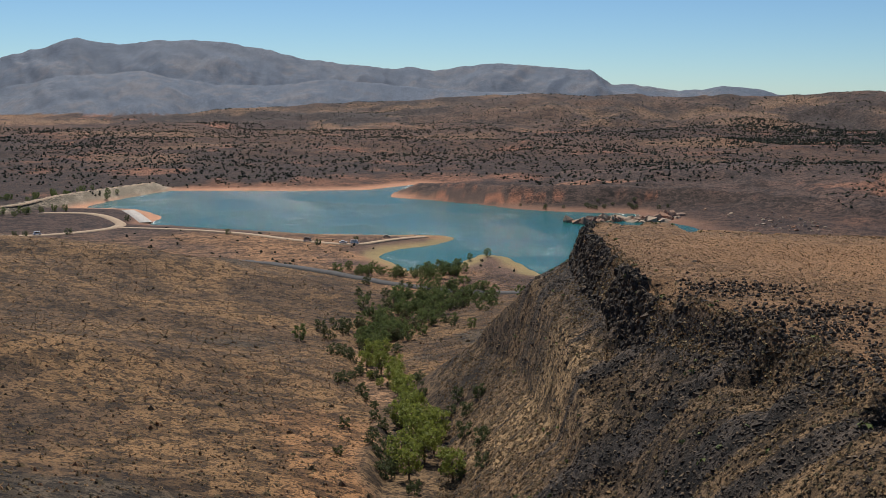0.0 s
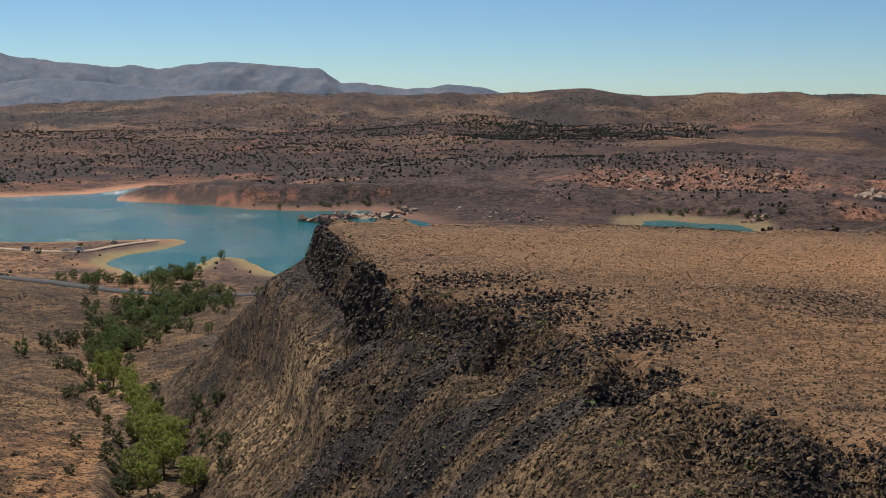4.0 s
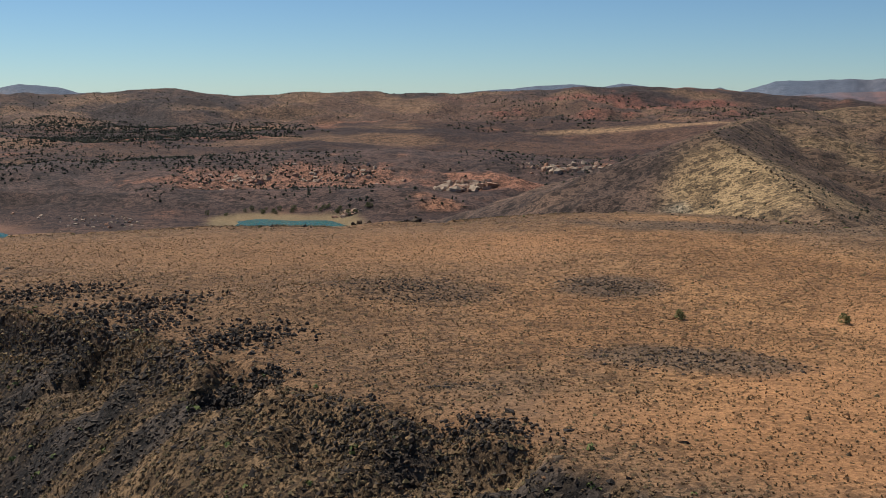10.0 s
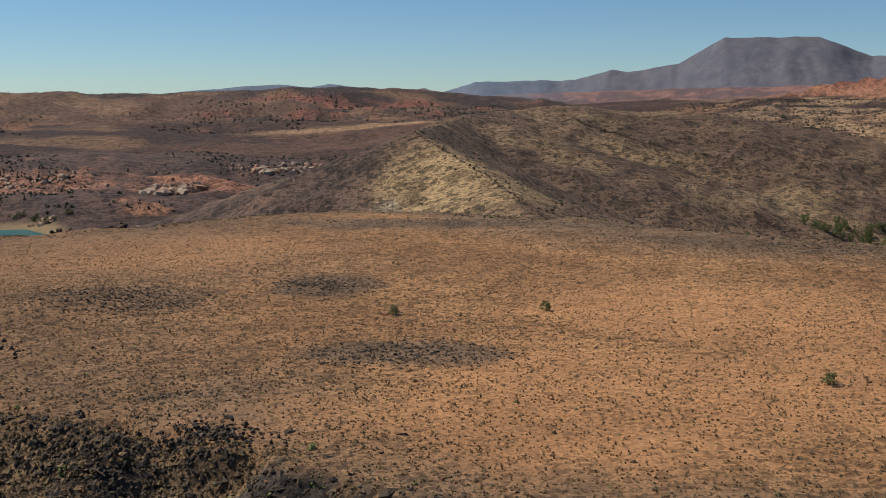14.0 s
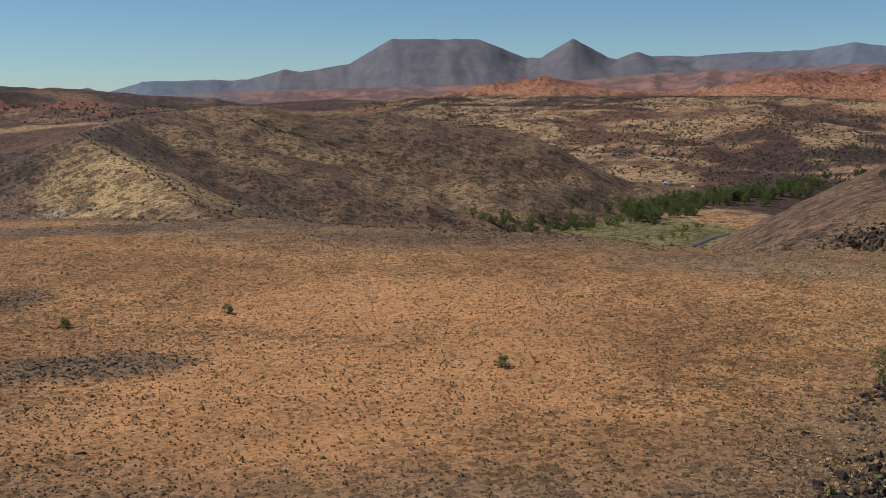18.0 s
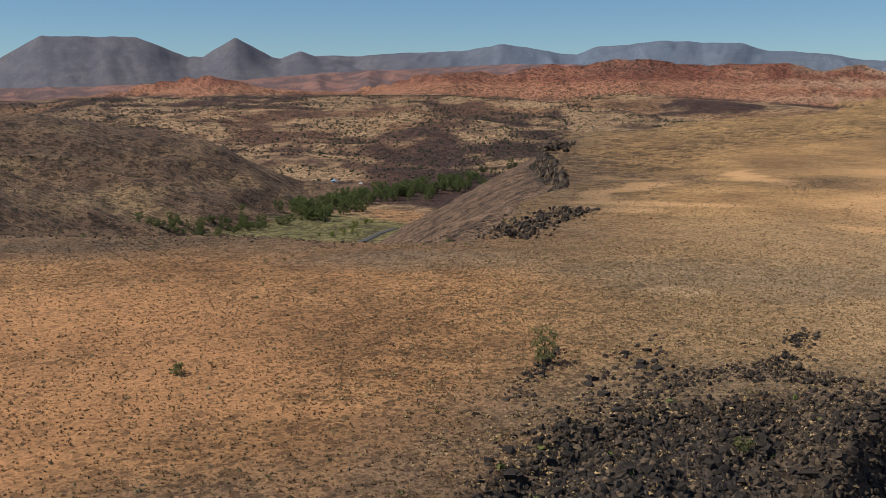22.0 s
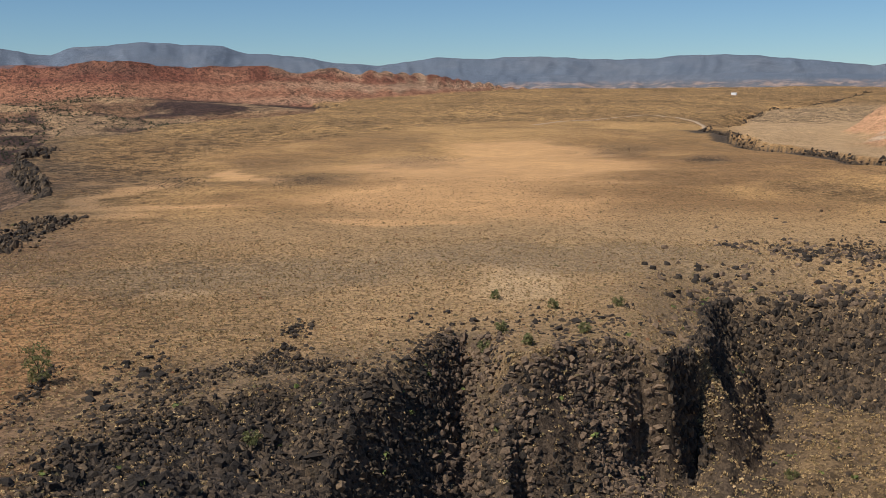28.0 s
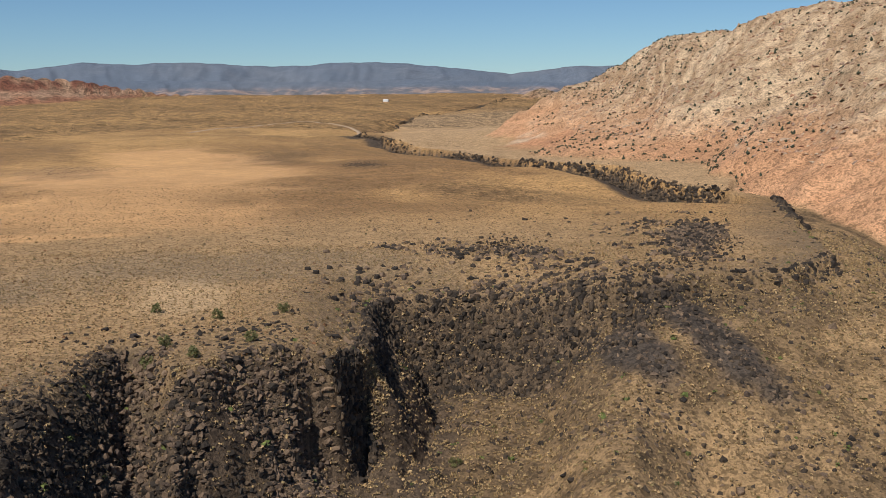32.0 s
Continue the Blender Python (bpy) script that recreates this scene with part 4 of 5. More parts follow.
keep = (w["mesa"] < 0.3) & (w["gd"] > 6) & (rng.random(len(x)) < 0.6 + 0.8 * fbm(x, y, 45, 4, 82))
stuff("hill_shrubs", strew("hill_shrubs", MOUNDS, p[keep], rng.uniform(0.15, 0.5, keep.sum()) * np.where(rng.random(keep.sum()) > 0.97, 2.2, 1.0), SHRUB, (0.8, 1.3), 0.15, 0.9), "dark brown shrubs scattered over the bare hillside", "shrub")

# loose basalt on the rim and the slopes below it
x, y = polar_points(170000, 2, 157, 76, 320, 1.3)
md = on_ground(x, y)[1]["md"]
pick = (md > -16) & (md < 70)
x, y = x[pick], y[pick]
p, w = on_ground(x, y, 0.1)
md = w["md"]
az = w["az"]
patch = fbm(x, y, 14, 4, 83)
streak = scree_streak(x, y)
dens = np.where(md < 0, 0.45 * np.exp(md / 6.0) + 0.15 * (patch > 0.15), 0)
dens = np.where(md >= 0, 0.34 + 0.45 * (streak > 0.12) + 0.3 * (patch > 0.1), dens)
dens = np.where((md < 0) & (az < 50), np.maximum(dens, 0.30 * step(-46, -10, md + 16 * patch)), dens)
dens = dens * np.where((az > 40) & (az < 84) & (md < 0), 0.35, 1.0)
dens = dens * np.where((az > 116) & (md > 0), 0.25, 1.0)
dens = np.where((az > 90) & (az < 116) & (md > 0), 0.3 + 0.75 * (patch > 0.0), dens)
bulk = np.where((az > 90) & (az < 116) & (md > 0), 1.2, 1.0)
keep = rng.random(len(x)) < dens * 0.62
p, md = p[keep], md[keep]
size = bulk[keep] * rng.uniform(0.12, 0.34, len(p)) * np.where((md > -4) & (md < 14), 1.3, 1.0)
size = size * np.where(rng.random(len(p)) > 0.96, 1.9, 1.0)
stuff("basalt_rubble", strew("basalt_rubble", CHIPS, p, size, BASALT, (0.7, 1.35), 0.6, 0.75), "broken black basalt rubble along the mesa rim and slopes", "rubble")
# rocky swells on the mesa
xs, ys = [], []
for cx, cy, a, b, turn in ROCKY + MESA2_ROCKY:
    n = int(min(1100, a * b * 5))
    u, v = rng.normal(size=n) * a * 0.5, rng.normal(size=n) * b * 0.5
    c, s = math.cos(radians(turn)), math.sin(radians(turn))
    xs.append(cx + u * c - v * s)
    ys.append(cy + u * s + v * c)
x, y = np.concatenate(xs), np.concatenate(ys)
p, w = on_ground(x, y, 0.05)
keep = w["md"] < 0
stuff("swell_rocks", strew("swell_rocks", CHIPS, p[keep], rng.uniform(0.12, 0.36, keep.sum()), BASALT, (0.7, 1.3), 0.5, 0.7), "dark basalt stones on low swells of the mesa", "rubble")


# ---- basalt cliffs: blocks stacked on the faces ----
def face_points(i0, i1, gap, rows, deep):
    """Places on the mesa's drop between two corners of its outline."""
    out = []
    for (ax, ay), (bx, by) in zip(MESA[i0:i1], MESA[i0 + 1:i1 + 1]):
        length = math.hypot(bx - ax, by - ay)
        nx, ny = (by - ay) / length, -(bx - ax) / length
        if inside_of(np.array([(ax + bx) / 2 + nx * 1.5]), np.array([(ay + by) / 2 + ny * 1.5]), MESA)[0]:
            nx, ny = -nx, -ny
        for k in range(int(length / gap)):
            s = (k + rng.random()) * gap / length
            for j in range(rows):
                d = -1.2 + deep * (j + rng.random()) / rows
                out.append((ax + (bx - ax) * s + nx * d, ay + (by - ay) * s + ny * d, j))
    return np.array(out)


def rock_thing(name, p, size, label, singles, group, tall=1.25, mat=None):
    """A cliff or ledge: its largest blocks as parts, the rest joined."""
    order = np.argsort(-size)
    body = strew("rubble", ROCKS[3:8] + CHIPS[:5], p[order[singles:]], size[order[singles:]], mat or BASALT, (0.7, 1.3), 0.35, tall)
    thing = new(name)
    mid = p.mean(0)
    thing.location = (mid[0], mid[1], p[:, 2].min())
    tagged(thing, label, "cliff" if "cliff" in name else "rock ledge", group=group)
    pile = tagged(new("rubble", body), kind="stuff")
    pile.parent = thing
    pile.matrix_parent_inverse = Matrix.Translation(-Vector(thing.location))
    for n, i in enumerate(order[:singles]):
        ob = new("block", (BROWN_BLOCKS if mat == BROWN_ROCK else RUSTY_BLOCKS if mat else BLOCKS)[n % len(BLOCKS)])
        ob.parent = thing
        s = size[i]
        ob.matrix_local = (Matrix.Translation(Vector(p[i]) - Vector(thing.location)) @ pose(0, 0, 0, rng.uniform(-16, 16), rng.uniform(-16, 16), rng.uniform(0, 360))
                           @ Matrix.Diagonal((s * rng.uniform(0.8, 1.2), s * rng.uniform(0.8, 1.2), s * rng.uniform(0.9, 1.2) * tall, 1)))
    return thing


BLOCKS, BROWN_BLOCKS, RUSTY_BLOCKS = [], [], []
for v, f in ROCKS:
    for kinds, mat in ((BLOCKS, BASALT), (BROWN_BLOCKS, BROWN_ROCK), (RUSTY_BLOCKS, BROWN_BASALT)):
        kinds.append(mesh_from("block", v, f))
        kinds[-1].materials.append(mat)


BRUSHY = []


def cliff(i0, i1, gap, rows, big, label, singles, tall=1.25, deep=5.2, mat=None):
    q = face_points(i0, i1, gap, rows, deep)
    bald = fbm(q[:, 0], q[:, 1], 9, 3, 86) > (-0.12 if deep < 6 else -0.7 + 0.45 * np.maximum(0, 1 - 2.2 * q[:, 2] / rows))
    BRUSHY.append(q[~bald][:, :2])
    q = q[bald]
    p, w = on_ground(q[:, 0], q[:, 1], 0.15)
    size = big * rng.uniform(0.4, 1.0, len(p)) ** 1.5 * 1.4
    if deep > 8:
        size = big * (0.2 + 1.1 * rng.random(len(p)) ** 3.5)
    return rock_thing("basalt_cliff", p, size, label, singles, "basalt cliffs of the mesa", tall, mat)


def ledge(line, wide, n, big, label, singles=12, mat=None):
    """A band of piled basalt along a line of the plan."""
    seg = np.array(line, float)
    k = rng.integers(0, len(seg) - 1, n)
    s = rng.random(n)[:, None]
    q = seg[k] * (1 - s) + seg[k + 1] * s + rng.normal(size=(n, 2)) * wide * 0.45
    p, w = on_ground(q[:, 0], q[:, 1], 0.1)
    near = np.exp(-(rng.normal(size=n) ** 2))
    p[:, 2] += 1.6 * big * rng.random(n) ** 2 * near
    size = big * rng.uniform(0.2, 1.0, n) ** 1.6
    return rock_thing("basalt_ledge", p, size, label, singles, "rock ledges", 0.9, mat)


def index_of(x, y):
    return MESA.index((x, y))


cliff(0, index_of(37, 176), 0.5, 13, 0.52, "tall black basalt cliff above a rubble slope", 60)
cliff(index_of(37, 176), index_of(52, 122), 0.5, 9, 0.42, "broken black basalt steps below the mesa rim", 30, 0.9)
cliff(index_of(118, -57), index_of(116, -80), 0.30, 40, 0.5, "leaning brown-black basalt block face with split slabs", 120, 0.8, 13, BROWN_BASALT)
cliff(index_of(116, -80), index_of(150, -114), 0.34, 24, 0.42, "shaded basalt wall of a deep alcove", 90, 1.4, 5)
cliff(index_of(150, -114), index_of(116, -147), 0.34, 38, 0.5, "broken columnar basalt cliff below a brushy dome", 100, 1.3, 13)
cliff(index_of(116, -147), index_of(112, -199), 0.9, 5, 0.6, "low black basalt ledges over a tan slope", 30, 0.9)
cliff(index_of(152, -250), index_of(186, -296), 1.0, 6, 0.9, "black basalt edge above a red canyon", 20)
cliff(index_of(602, -10), index_of(365, -14), 1.1, 8, 1.1, "dark weathered basalt cliff edging the farther mesa", 30)
GORGE_A, GORGE_B = [p[:2] for p in GORGE[3:10]], [p[:2] for p in GORGE[9:14]]
LEDGES = [([(40, 177), (48, 182), (60, 182)], 8.0, 900, 0.55), ([(43, 153), (49, 157), (56, 158), (66, 163)], 8.0, 1300, 0.58),
          ([(48, 142), (57, 147)], 6.0, 520, 0.55), ([(54, 128), (61, 133), (68, 132)], 6.0, 700, 0.58), ([(50, 115), (53, 117), (57, 113)], 3.6, 560, 0.65),
          ([(55, 97), (57, 90), (58, 85)], 4.0, 560, 0.5), ([(62, 84), (66, 83), (63, 78)], 3.5, 460, 0.5), ([(50, 104), (60, 94), (68, 74)], 5.0, 420, 0.45),
          ([(111, 1), (120, -1), (127, -3), (133, -5)], 1.3, 220, 0.5), ([(111, -13), (122, -20), (124, -30), (119, -37)], 3.5, 900, 0.5),
          ([(98, -4), (106, -13), (110, -26), (113, -40)], 5.0, 1900, 0.52), ([(138, -36), (146, -38)], 2.5, 90, 0.6), ([(126, -27), (131, -33)], 2.0, 110, 0.6),
          ([(160, -150), (175, -172)], 7.0, 260, 0.6), ([(124, -150), (128, -175), (140, -205)], 5.0, 400, 0.7), ([(108, -128), (113, -142), (108, -160)], 4.0, 260, 0.7),
          ([(244, 3), (262, 0), (285, -10), (300, -14)], 7.0, 560, 0.9), ([(590, -14), (640, -24)], 9.0, 200, 2.0), ([(142, 236), (150, 237), (158, 235)], 3.0, 260, 0.9),
          ([(232, 30), (240, 64), (239, 90), (240, 140), (242, 165), (236, 196)], 7.0, 900, 0.5), (GORGE_A, 3.0, 1500, 1.1), (GORGE_B, 5.0, 700, 2.2), ([p[:2] for p in GORGE[:4]], 4.0, 1300, 0.9),
          ([(110, -43), (118, -47), (125, -52), (129, -55)], 3.2, 1500, 0.55), ([(128, -60), (119, -56), (109, -52), (102, -48)], 2.2, 300, 0.5)]
for line, wide, n, big in LEDGES:
    ledge(line, wide * 1.15, int(n * 1.25), big * (0.72 if big < 0.9 else 1.0), "piled black basalt blocks in a low broken ledge", 12)
ledge([p[:2] for p in STRATA[:-1]], 3.0, 520, 1.1, "broken brown rock band across the hillside", 12, BROWN_ROCK)
ledge([p[:2] for p in PYRAMID_ARM], 1.6, 260, 0.7, "thin brown rock rib down the yellow hill", 10, BROWN_ROCK)
ledge([p[:2] for p in CLEFT[:4]], 5.0, 1200, 0.6, "brown-black boulders lining a deep cleft", 12, BROWN_BASALT)
# heaped boulders of the eastern rim
x, y = polar_points(30000, 84, 123, 84, 165, 1.7)
p, w = on_ground(x, y, 0.12)
heap = 0.95 * step(-2.5, 3, w["md"] + 4 * fbm(x, y, 12, 3, 87)) + 0.25 * step(-30, -6, w["md"]) * step(0.1, 0.35, fbm(x, y, 8, 3, 88)) * (w["az"] > 90)
pick = (w["mesa"] > 0.5) & (w["md"] < 32) & (rng.random(len(x)) < heap * step(-0.35, 0.0, fbm(x, y, 7, 3, 89) + 0.15))
p = p[pick][:15000]
size = rng.uniform(0.16, 0.5, len(p)) * np.where(rng.random(len(p)) > 0.9, 1.6, 1.0)
rock_thing("boulder_heap", p, size, "heaped black basalt boulders on the rounded mesa rim", 280, "rock ledges", 0.9)
# coarse scree under the cliff
x, y = polar_points(110000, 0, 42, 74, 330, 1.5)
md = on_ground(x, y)[1]["md"]
pick = (md > 2) & (md < 80)
x, y, md = x[pick], y[pick], md[pick]
pick = rng.random(len(x)) < 0.05 + 0.95 * step(0.08, 0.2, scree_streak(x, y))
p, w = on_ground(x[pick][:26000], y[pick][:26000], 0.08)
stuff("scree", strew("scree", CHIPS, p, rng.uniform(0.14, 0.42, len(p)), BASALT, (0.7, 1.4), 0.6, 0.7), "black basalt scree streaking the slope under the cliff", "scree")
# boulders and brush over the dome and shoulder above the alcove
x, y = polar_points(130000, 90, 157, 92, 300)
md, az = on_ground(x, y)[1]["md"], np.degrees(np.arctan2(x, y))
r = np.hypot(x, y)
lumpy, patch = fbm(x, y, 9, 3, 84), fbm(x, y, 30, 3, 85)
dome = step(123, 128, az + 3 * patch) * step(145, 137, az + 4 * patch) * np.exp(np.minimum(md, 0) / 15.0)
belt = np.exp(-((md + 30 + 12 * patch) / 9.0) ** 2) * step(126, 134, az) * step(150, 143, az)
chance = np.where(md < 0, 0.85 * dome * step(-0.45, 0.1, lumpy) + 0.8 * belt * step(-0.1, 0.25, lumpy), 0.14 + 0.5 * step(0.15, 0.4, lumpy))
chance = np.where((az < 121), 0.0, chance)
for q in SCREE:
    chance = np.maximum(chance, 1.6 * spot(x, y, *q, 0.4 * lumpy))
pick = (md < 75) & (rng.random(len(x)) < chance * 0.5)
p, w = on_ground(x[pick], y[pick], 0.1)
md = md[pick]
size = np.where(md < 0, rng.uniform(0.2, 0.95, len(p)) ** 1.3, rng.uniform(0.15, 0.6, len(p)) ** 1.2) * np.where(rng.random(len(p)) > 0.95, 1.5, 1.0)
size = np.minimum(size, 0.75)
black = rng.random(len(p)) < 0.6
rock_thing("boulder_heap", p[black], size[black], "dark basalt boulders strewn over the mesa shoulder", 260, "rock ledges", 0.9)
rock_thing("boulder_heap", p[~black], size[~black], "rust-brown basalt boulders among dry brush", 160, "rock ledges", 0.9, BROWN_BASALT)
thorny = on_ground(x, y)[1]
pick = (rng.random(len(x)) < np.where(thorny["md"] < 0, 0.30 * dome + 0.2 * belt, 0.6 * step(80, 20, thorny["md"])) * (0.22 + 0.78 * step(112, 120, thorny["az"])))
for q in SCREE:
    pick &= spot(x, y, *q, 0.4 * lumpy) < 0.35
north = polar_points(60000, 0, 46, 78, 310, 1.15)
gentle = on_ground(*north)[1]
ok = (gentle["md"] > -3) & (gentle["md"] < 75) & (gentle["mesa"] > 0.5) & (scree_streak(*north) < 0.16)
more = np.concatenate([np.c_[x[pick], y[pick]]] + BRUSHY)
p, w = on_ground(more[:, 0], more[:, 1], 0.0)
pick = w["mesa"] > 0.5
stuff("slope_brush", strew("slope_brush", BUSHES[:3] + TUFTS, p[pick], rng.uniform(0.2, 0.55, pick.sum()), BRUSH, (0.8, 1.3), 0.2, 0.9), "tan and olive brush between the boulders", "shrub")


p, w = on_ground(north[0][ok], north[1][ok], 0.0)
stuff("gully_brush", strew("gully_brush", MOUNDS + SMALL, p, rng.uniform(0.15, 0.45, len(p)), GULLY_BRUSH, (0.8, 1.3), 0.2, 0.9), "brown and ochre brush over the rubble slope", "shrub")


# ---- far junipers ----
def junipers(name, n, az0, az1, r0, r1, size, label, ok=None, clump=0.0, seed=90):
    x, y = polar_points(n, az0, az1, r0, r1)
    p, w = on_ground(x, y, 0.2)
    keep = (w["lake"] > 12) & (w["mesa"] < 0.5) & (w["left"] < 0.5)
    u, v = (w["az"] - az0) / (az1 - az0), (w["r"] - r0) / (r1 - r0)
    keep &= np.minimum(np.minimum(u, 1 - u), np.minimum(v, 1 - v)) * 3.0 + 0.9 * fbm(x, y, 160, 4, seed + 7) > 0.12 + 0.25 * rng.random(n)
    if clump:
        keep &= rng.random(n) < 0.5 + clump * fbm(x, y, 130, 3, seed)
    if ok:
        keep &= ok(x, y, p[:, 2], w)
    s = rng.uniform(size * 0.55, size * 1.25, keep.sum())
    p = p[keep]
    half = rng.random(len(p)) < 0.7
    a = strew(name, CHIPS, p[half] + np.c_[np.zeros((half.sum(), 2)), s[half] * 0.5], s[half] * 0.8, JUNIPER, (0.7, 1.2), 0.3, 1.1)
    b = strew(name, BUSHES, p[~half], s[~half] * 1.2, JUNIPER, (0.8, 1.2), 0.2, 1.3)
    bm = bmesh.new()
    bm.from_mesh(a)
    bm.from_mesh(b)
    bm.to_mesh(a)
    bm.free()
    return stuff(name, a, label, "trees")


junipers("juniper_wood", 44000, -30, 28, 1120, 2500, 1.9, "dark juniper scrub dotted over the red plain beyond the lake", clump=0.45)
junipers("juniper_wood", 3600, 15, 30, 1750, 2450, 2.6, "dense dark juniper wood on a distant flat")
junipers("juniper_wood", 15000, -26, 56, 2300, 3100, 1.9, "dark junipers over the distant brown hills", clump=1.0, seed=97)
junipers("juniper_wood", 1700, 19, 33, 1000, 1400, 1.6, "dark junipers in red gullies above the pond", clump=1.4, seed=91)
junipers("juniper_wood", 2000, 30, 48, 950, 1600, 1.8, "dark junipers round pale sandstone outcrops", clump=1.6, seed=92)
junipers("juniper_wood", 1500, 36, 54, 2100, 2800, 3.0, "dark juniper band below the red rim", clump=1.2, seed=93)
junipers("juniper_wood", 30000, 56, 100, 1180, 2500, 1.8, "dark junipers scattered over pale slopes beyond the creek", clump=0.9, seed=94)
junipers("hill_junipers", 5000, 42, 82, 350, 1150, 0.8, "small dark shrubs dotted over the brown hill", lambda x, y, z, w: w["dark"] + w["pyramid"] > 0.5)
junipers("hill_junipers", 9500, 134, 160, 330, 950, 0.95, "small dark junipers dotted over the pale sandstone hill", lambda x, y, z, w: w["white"] > 0.6, clump=0.7, seed=95)
junipers("shore_shrubs", 420, -22, 8, 640, 900, 1.3, "dark shrubs dotted over the flat beside the reservoir", clump=0.9, seed=96)


# ---- trees ----
def tube(rings, sides=6):
    """A tapered limb through (centre, radius) rings."""
    vs, fs = [], []
    for i, (c, rad) in enumerate(rings):
        for k in range(sides):
            a = 6.283 * k / sides
            vs.append((c[0] + rad * math.cos(a), c[1] + rad * math.sin(a), c[2]))
            if i:
                q, o = i * sides, (i - 1) * sides
                fs.append((o + k, o + (k + 1) % sides, q + (k + 1) % sides))
                fs.append((o + k, q + (k + 1) % sides, q + k))
    return np.array(vs), np.array(fs)


def join(parts):
    vs, fs, off = [], [], 0
    for v, f in parts:
        vs.append(v)
        fs.append(f + off)
        off += len(v)
    return np.concatenate(vs), np.concatenate(fs)


def tree_kind(name, seed, leaf, high, wide, low, clusters, per, leaf_size, label, category="tree", split=False):
    """A tree of height 1 times high: tapered trunk with limbs, crown of leaf clumps."""
    g = np.random.default_rng(seed)
    limbs = []
    stem = [tube([((0, 0, -0.3), 0.035 * high), ((0.01 * high, 0, 0.25 * high), 0.026 * high), ((0.03 * high, 0.02 * high, 0.6 * high), 0.010 * high)])]
    heads = []
    for i in range(clusters):
        a, t = 6.283 * (i * 0.618 + 0.15 * g.random()), low + (0.95 - low) * ((i + g.random()) / clusters)
        spread = wide * math.sqrt(max(0.06, 1 - ((t - 0.5 * (low + 1)) / (0.62 * (1.05 - low))) ** 2)) * g.uniform(0.45, 1.0)
        c = np.array([math.cos(a) * spread, math.sin(a) * spread, t * high])
        heads.append(c)
        if i % 3 == 0:
            base = np.array([0.01 * high, 0, high * max(0.12, t * 0.45)])
            limbs.append(tube([(base, 0.014 * high), ((base + c) / 2 + (0, 0, 0.03 * high), 0.009 * high), (c, 0.003 * high)], 5))
    vs, fs = [], []
    for c in heads:
        rad = wide * g.uniform(0.32, 0.52)
        for j in range(per):
            d = g.normal(size=3)
            d /= np.linalg.norm(d)
            o = c + d * rad * g.random() ** 0.5 * (1, 1, 0.75)
            u, v = g.normal(size=3), g.normal(size=3)
            u, v = u / np.linalg.norm(u) * leaf_size, v / np.linalg.norm(v) * leaf_size
            k = len(vs)
            vs += [o - u, o + u, o + v * 1.3]
            fs.append((k, k + 1, k + 2))
    thing = new(name)
    tagged(thing, label, category)
    v, f = join(stem + ([] if split else limbs))
    trunk = new("trunk", mesh_from("trunk", v, f, True))
    trunk.data.materials.append(BARK)
    crown = new("crown", mesh_from("crown", np.array(vs), np.array(fs)))
    crown.data.materials.append(leaf)
    trunk.parent = crown.parent = thing
    for v, f in limbs if split else ():
        limb = new("limb", mesh_from("limb", v, f, True))
        limb.data.materials.append(BARK)
        limb.parent = trunk
    return thing


BARK = piece_material("bark", [(0.10, 0.075, 0.05), (0.14, 0.10, 0.07)], 0.95, 0.4, 6.0)
LEAF_BRIGHT = piece_material("cottonwood_leaf", [(0.21, 0.24, 0.045), (0.29, 0.31, 0.07), (0.15, 0.19, 0.04)], 0.6)
LEAF_MID = piece_material("willow_leaf", [(0.115, 0.15, 0.05), (0.17, 0.20, 0.066), (0.09, 0.12, 0.045)], 0.7)
LEAF_DARK = piece_material("oak_leaf", [(0.065, 0.085, 0.036), (0.095, 0.115, 0.048), (0.115, 0.12, 0.055)], 0.7)
LEAF_DRY = piece_material("tamarisk_leaf", [(0.12, 0.10, 0.05), (0.10, 0.11, 0.045), (0.08, 0.065, 0.035)], 0.8)
def leafy(m):
    """Lets light through the leaves."""
    nt = m.node_tree
    b, out = nt.nodes["Principled BSDF"], nt.nodes["Material Output"]
    tr, mx = nt.nodes.new("ShaderNodeBsdfTranslucent"), nt.nodes.new("ShaderNodeMixShader")
    mx.inputs[0].default_value = 0.45
    nt.links.new(b.inputs["Base Color"].links[0].from_socket, tr.inputs["Color"])
    nt.links.new(b.outputs[0], mx.inputs[1])
    nt.links.new(tr.outputs[0], mx.inputs[2])
    nt.links.new(mx.outputs[0], out.inputs["Surface"])


for m in (LEAF_BRIGHT, LEAF_MID, LEAF_DARK, LEAF_DRY):
    leafy(m)
BRIGHT = [tree_kind("cottonwood_tree", 100 + i, LEAF_BRIGHT, 9.5, 3.6, 0.3, 16, 60, 0.42, "bright green cottonwood tree in the gully", split=True) for i in range(3)]
MID = [tree_kind("willow_tree", 110 + i, LEAF_MID, 7.5, 3.2, 0.15, 13, 38, 0.46, "mid-green bushy willow tree by the creek") for i in range(3)]
DARK = [tree_kind("scrub_oak", 120 + i, LEAF_DARK, 5.0, 2.6, 0.08, 11, 34, 0.4, "dark green rounded scrub oak on the wash") for i in range(3)]
DRY = [tree_kind("tamarisk_shrub", 130 + i, LEAF_DRY, 4.0, 2.4, 0.05, 11, 30, 0.38, "brownish green tamarisk shrub in the wash", "shrub") for i in range(2)]


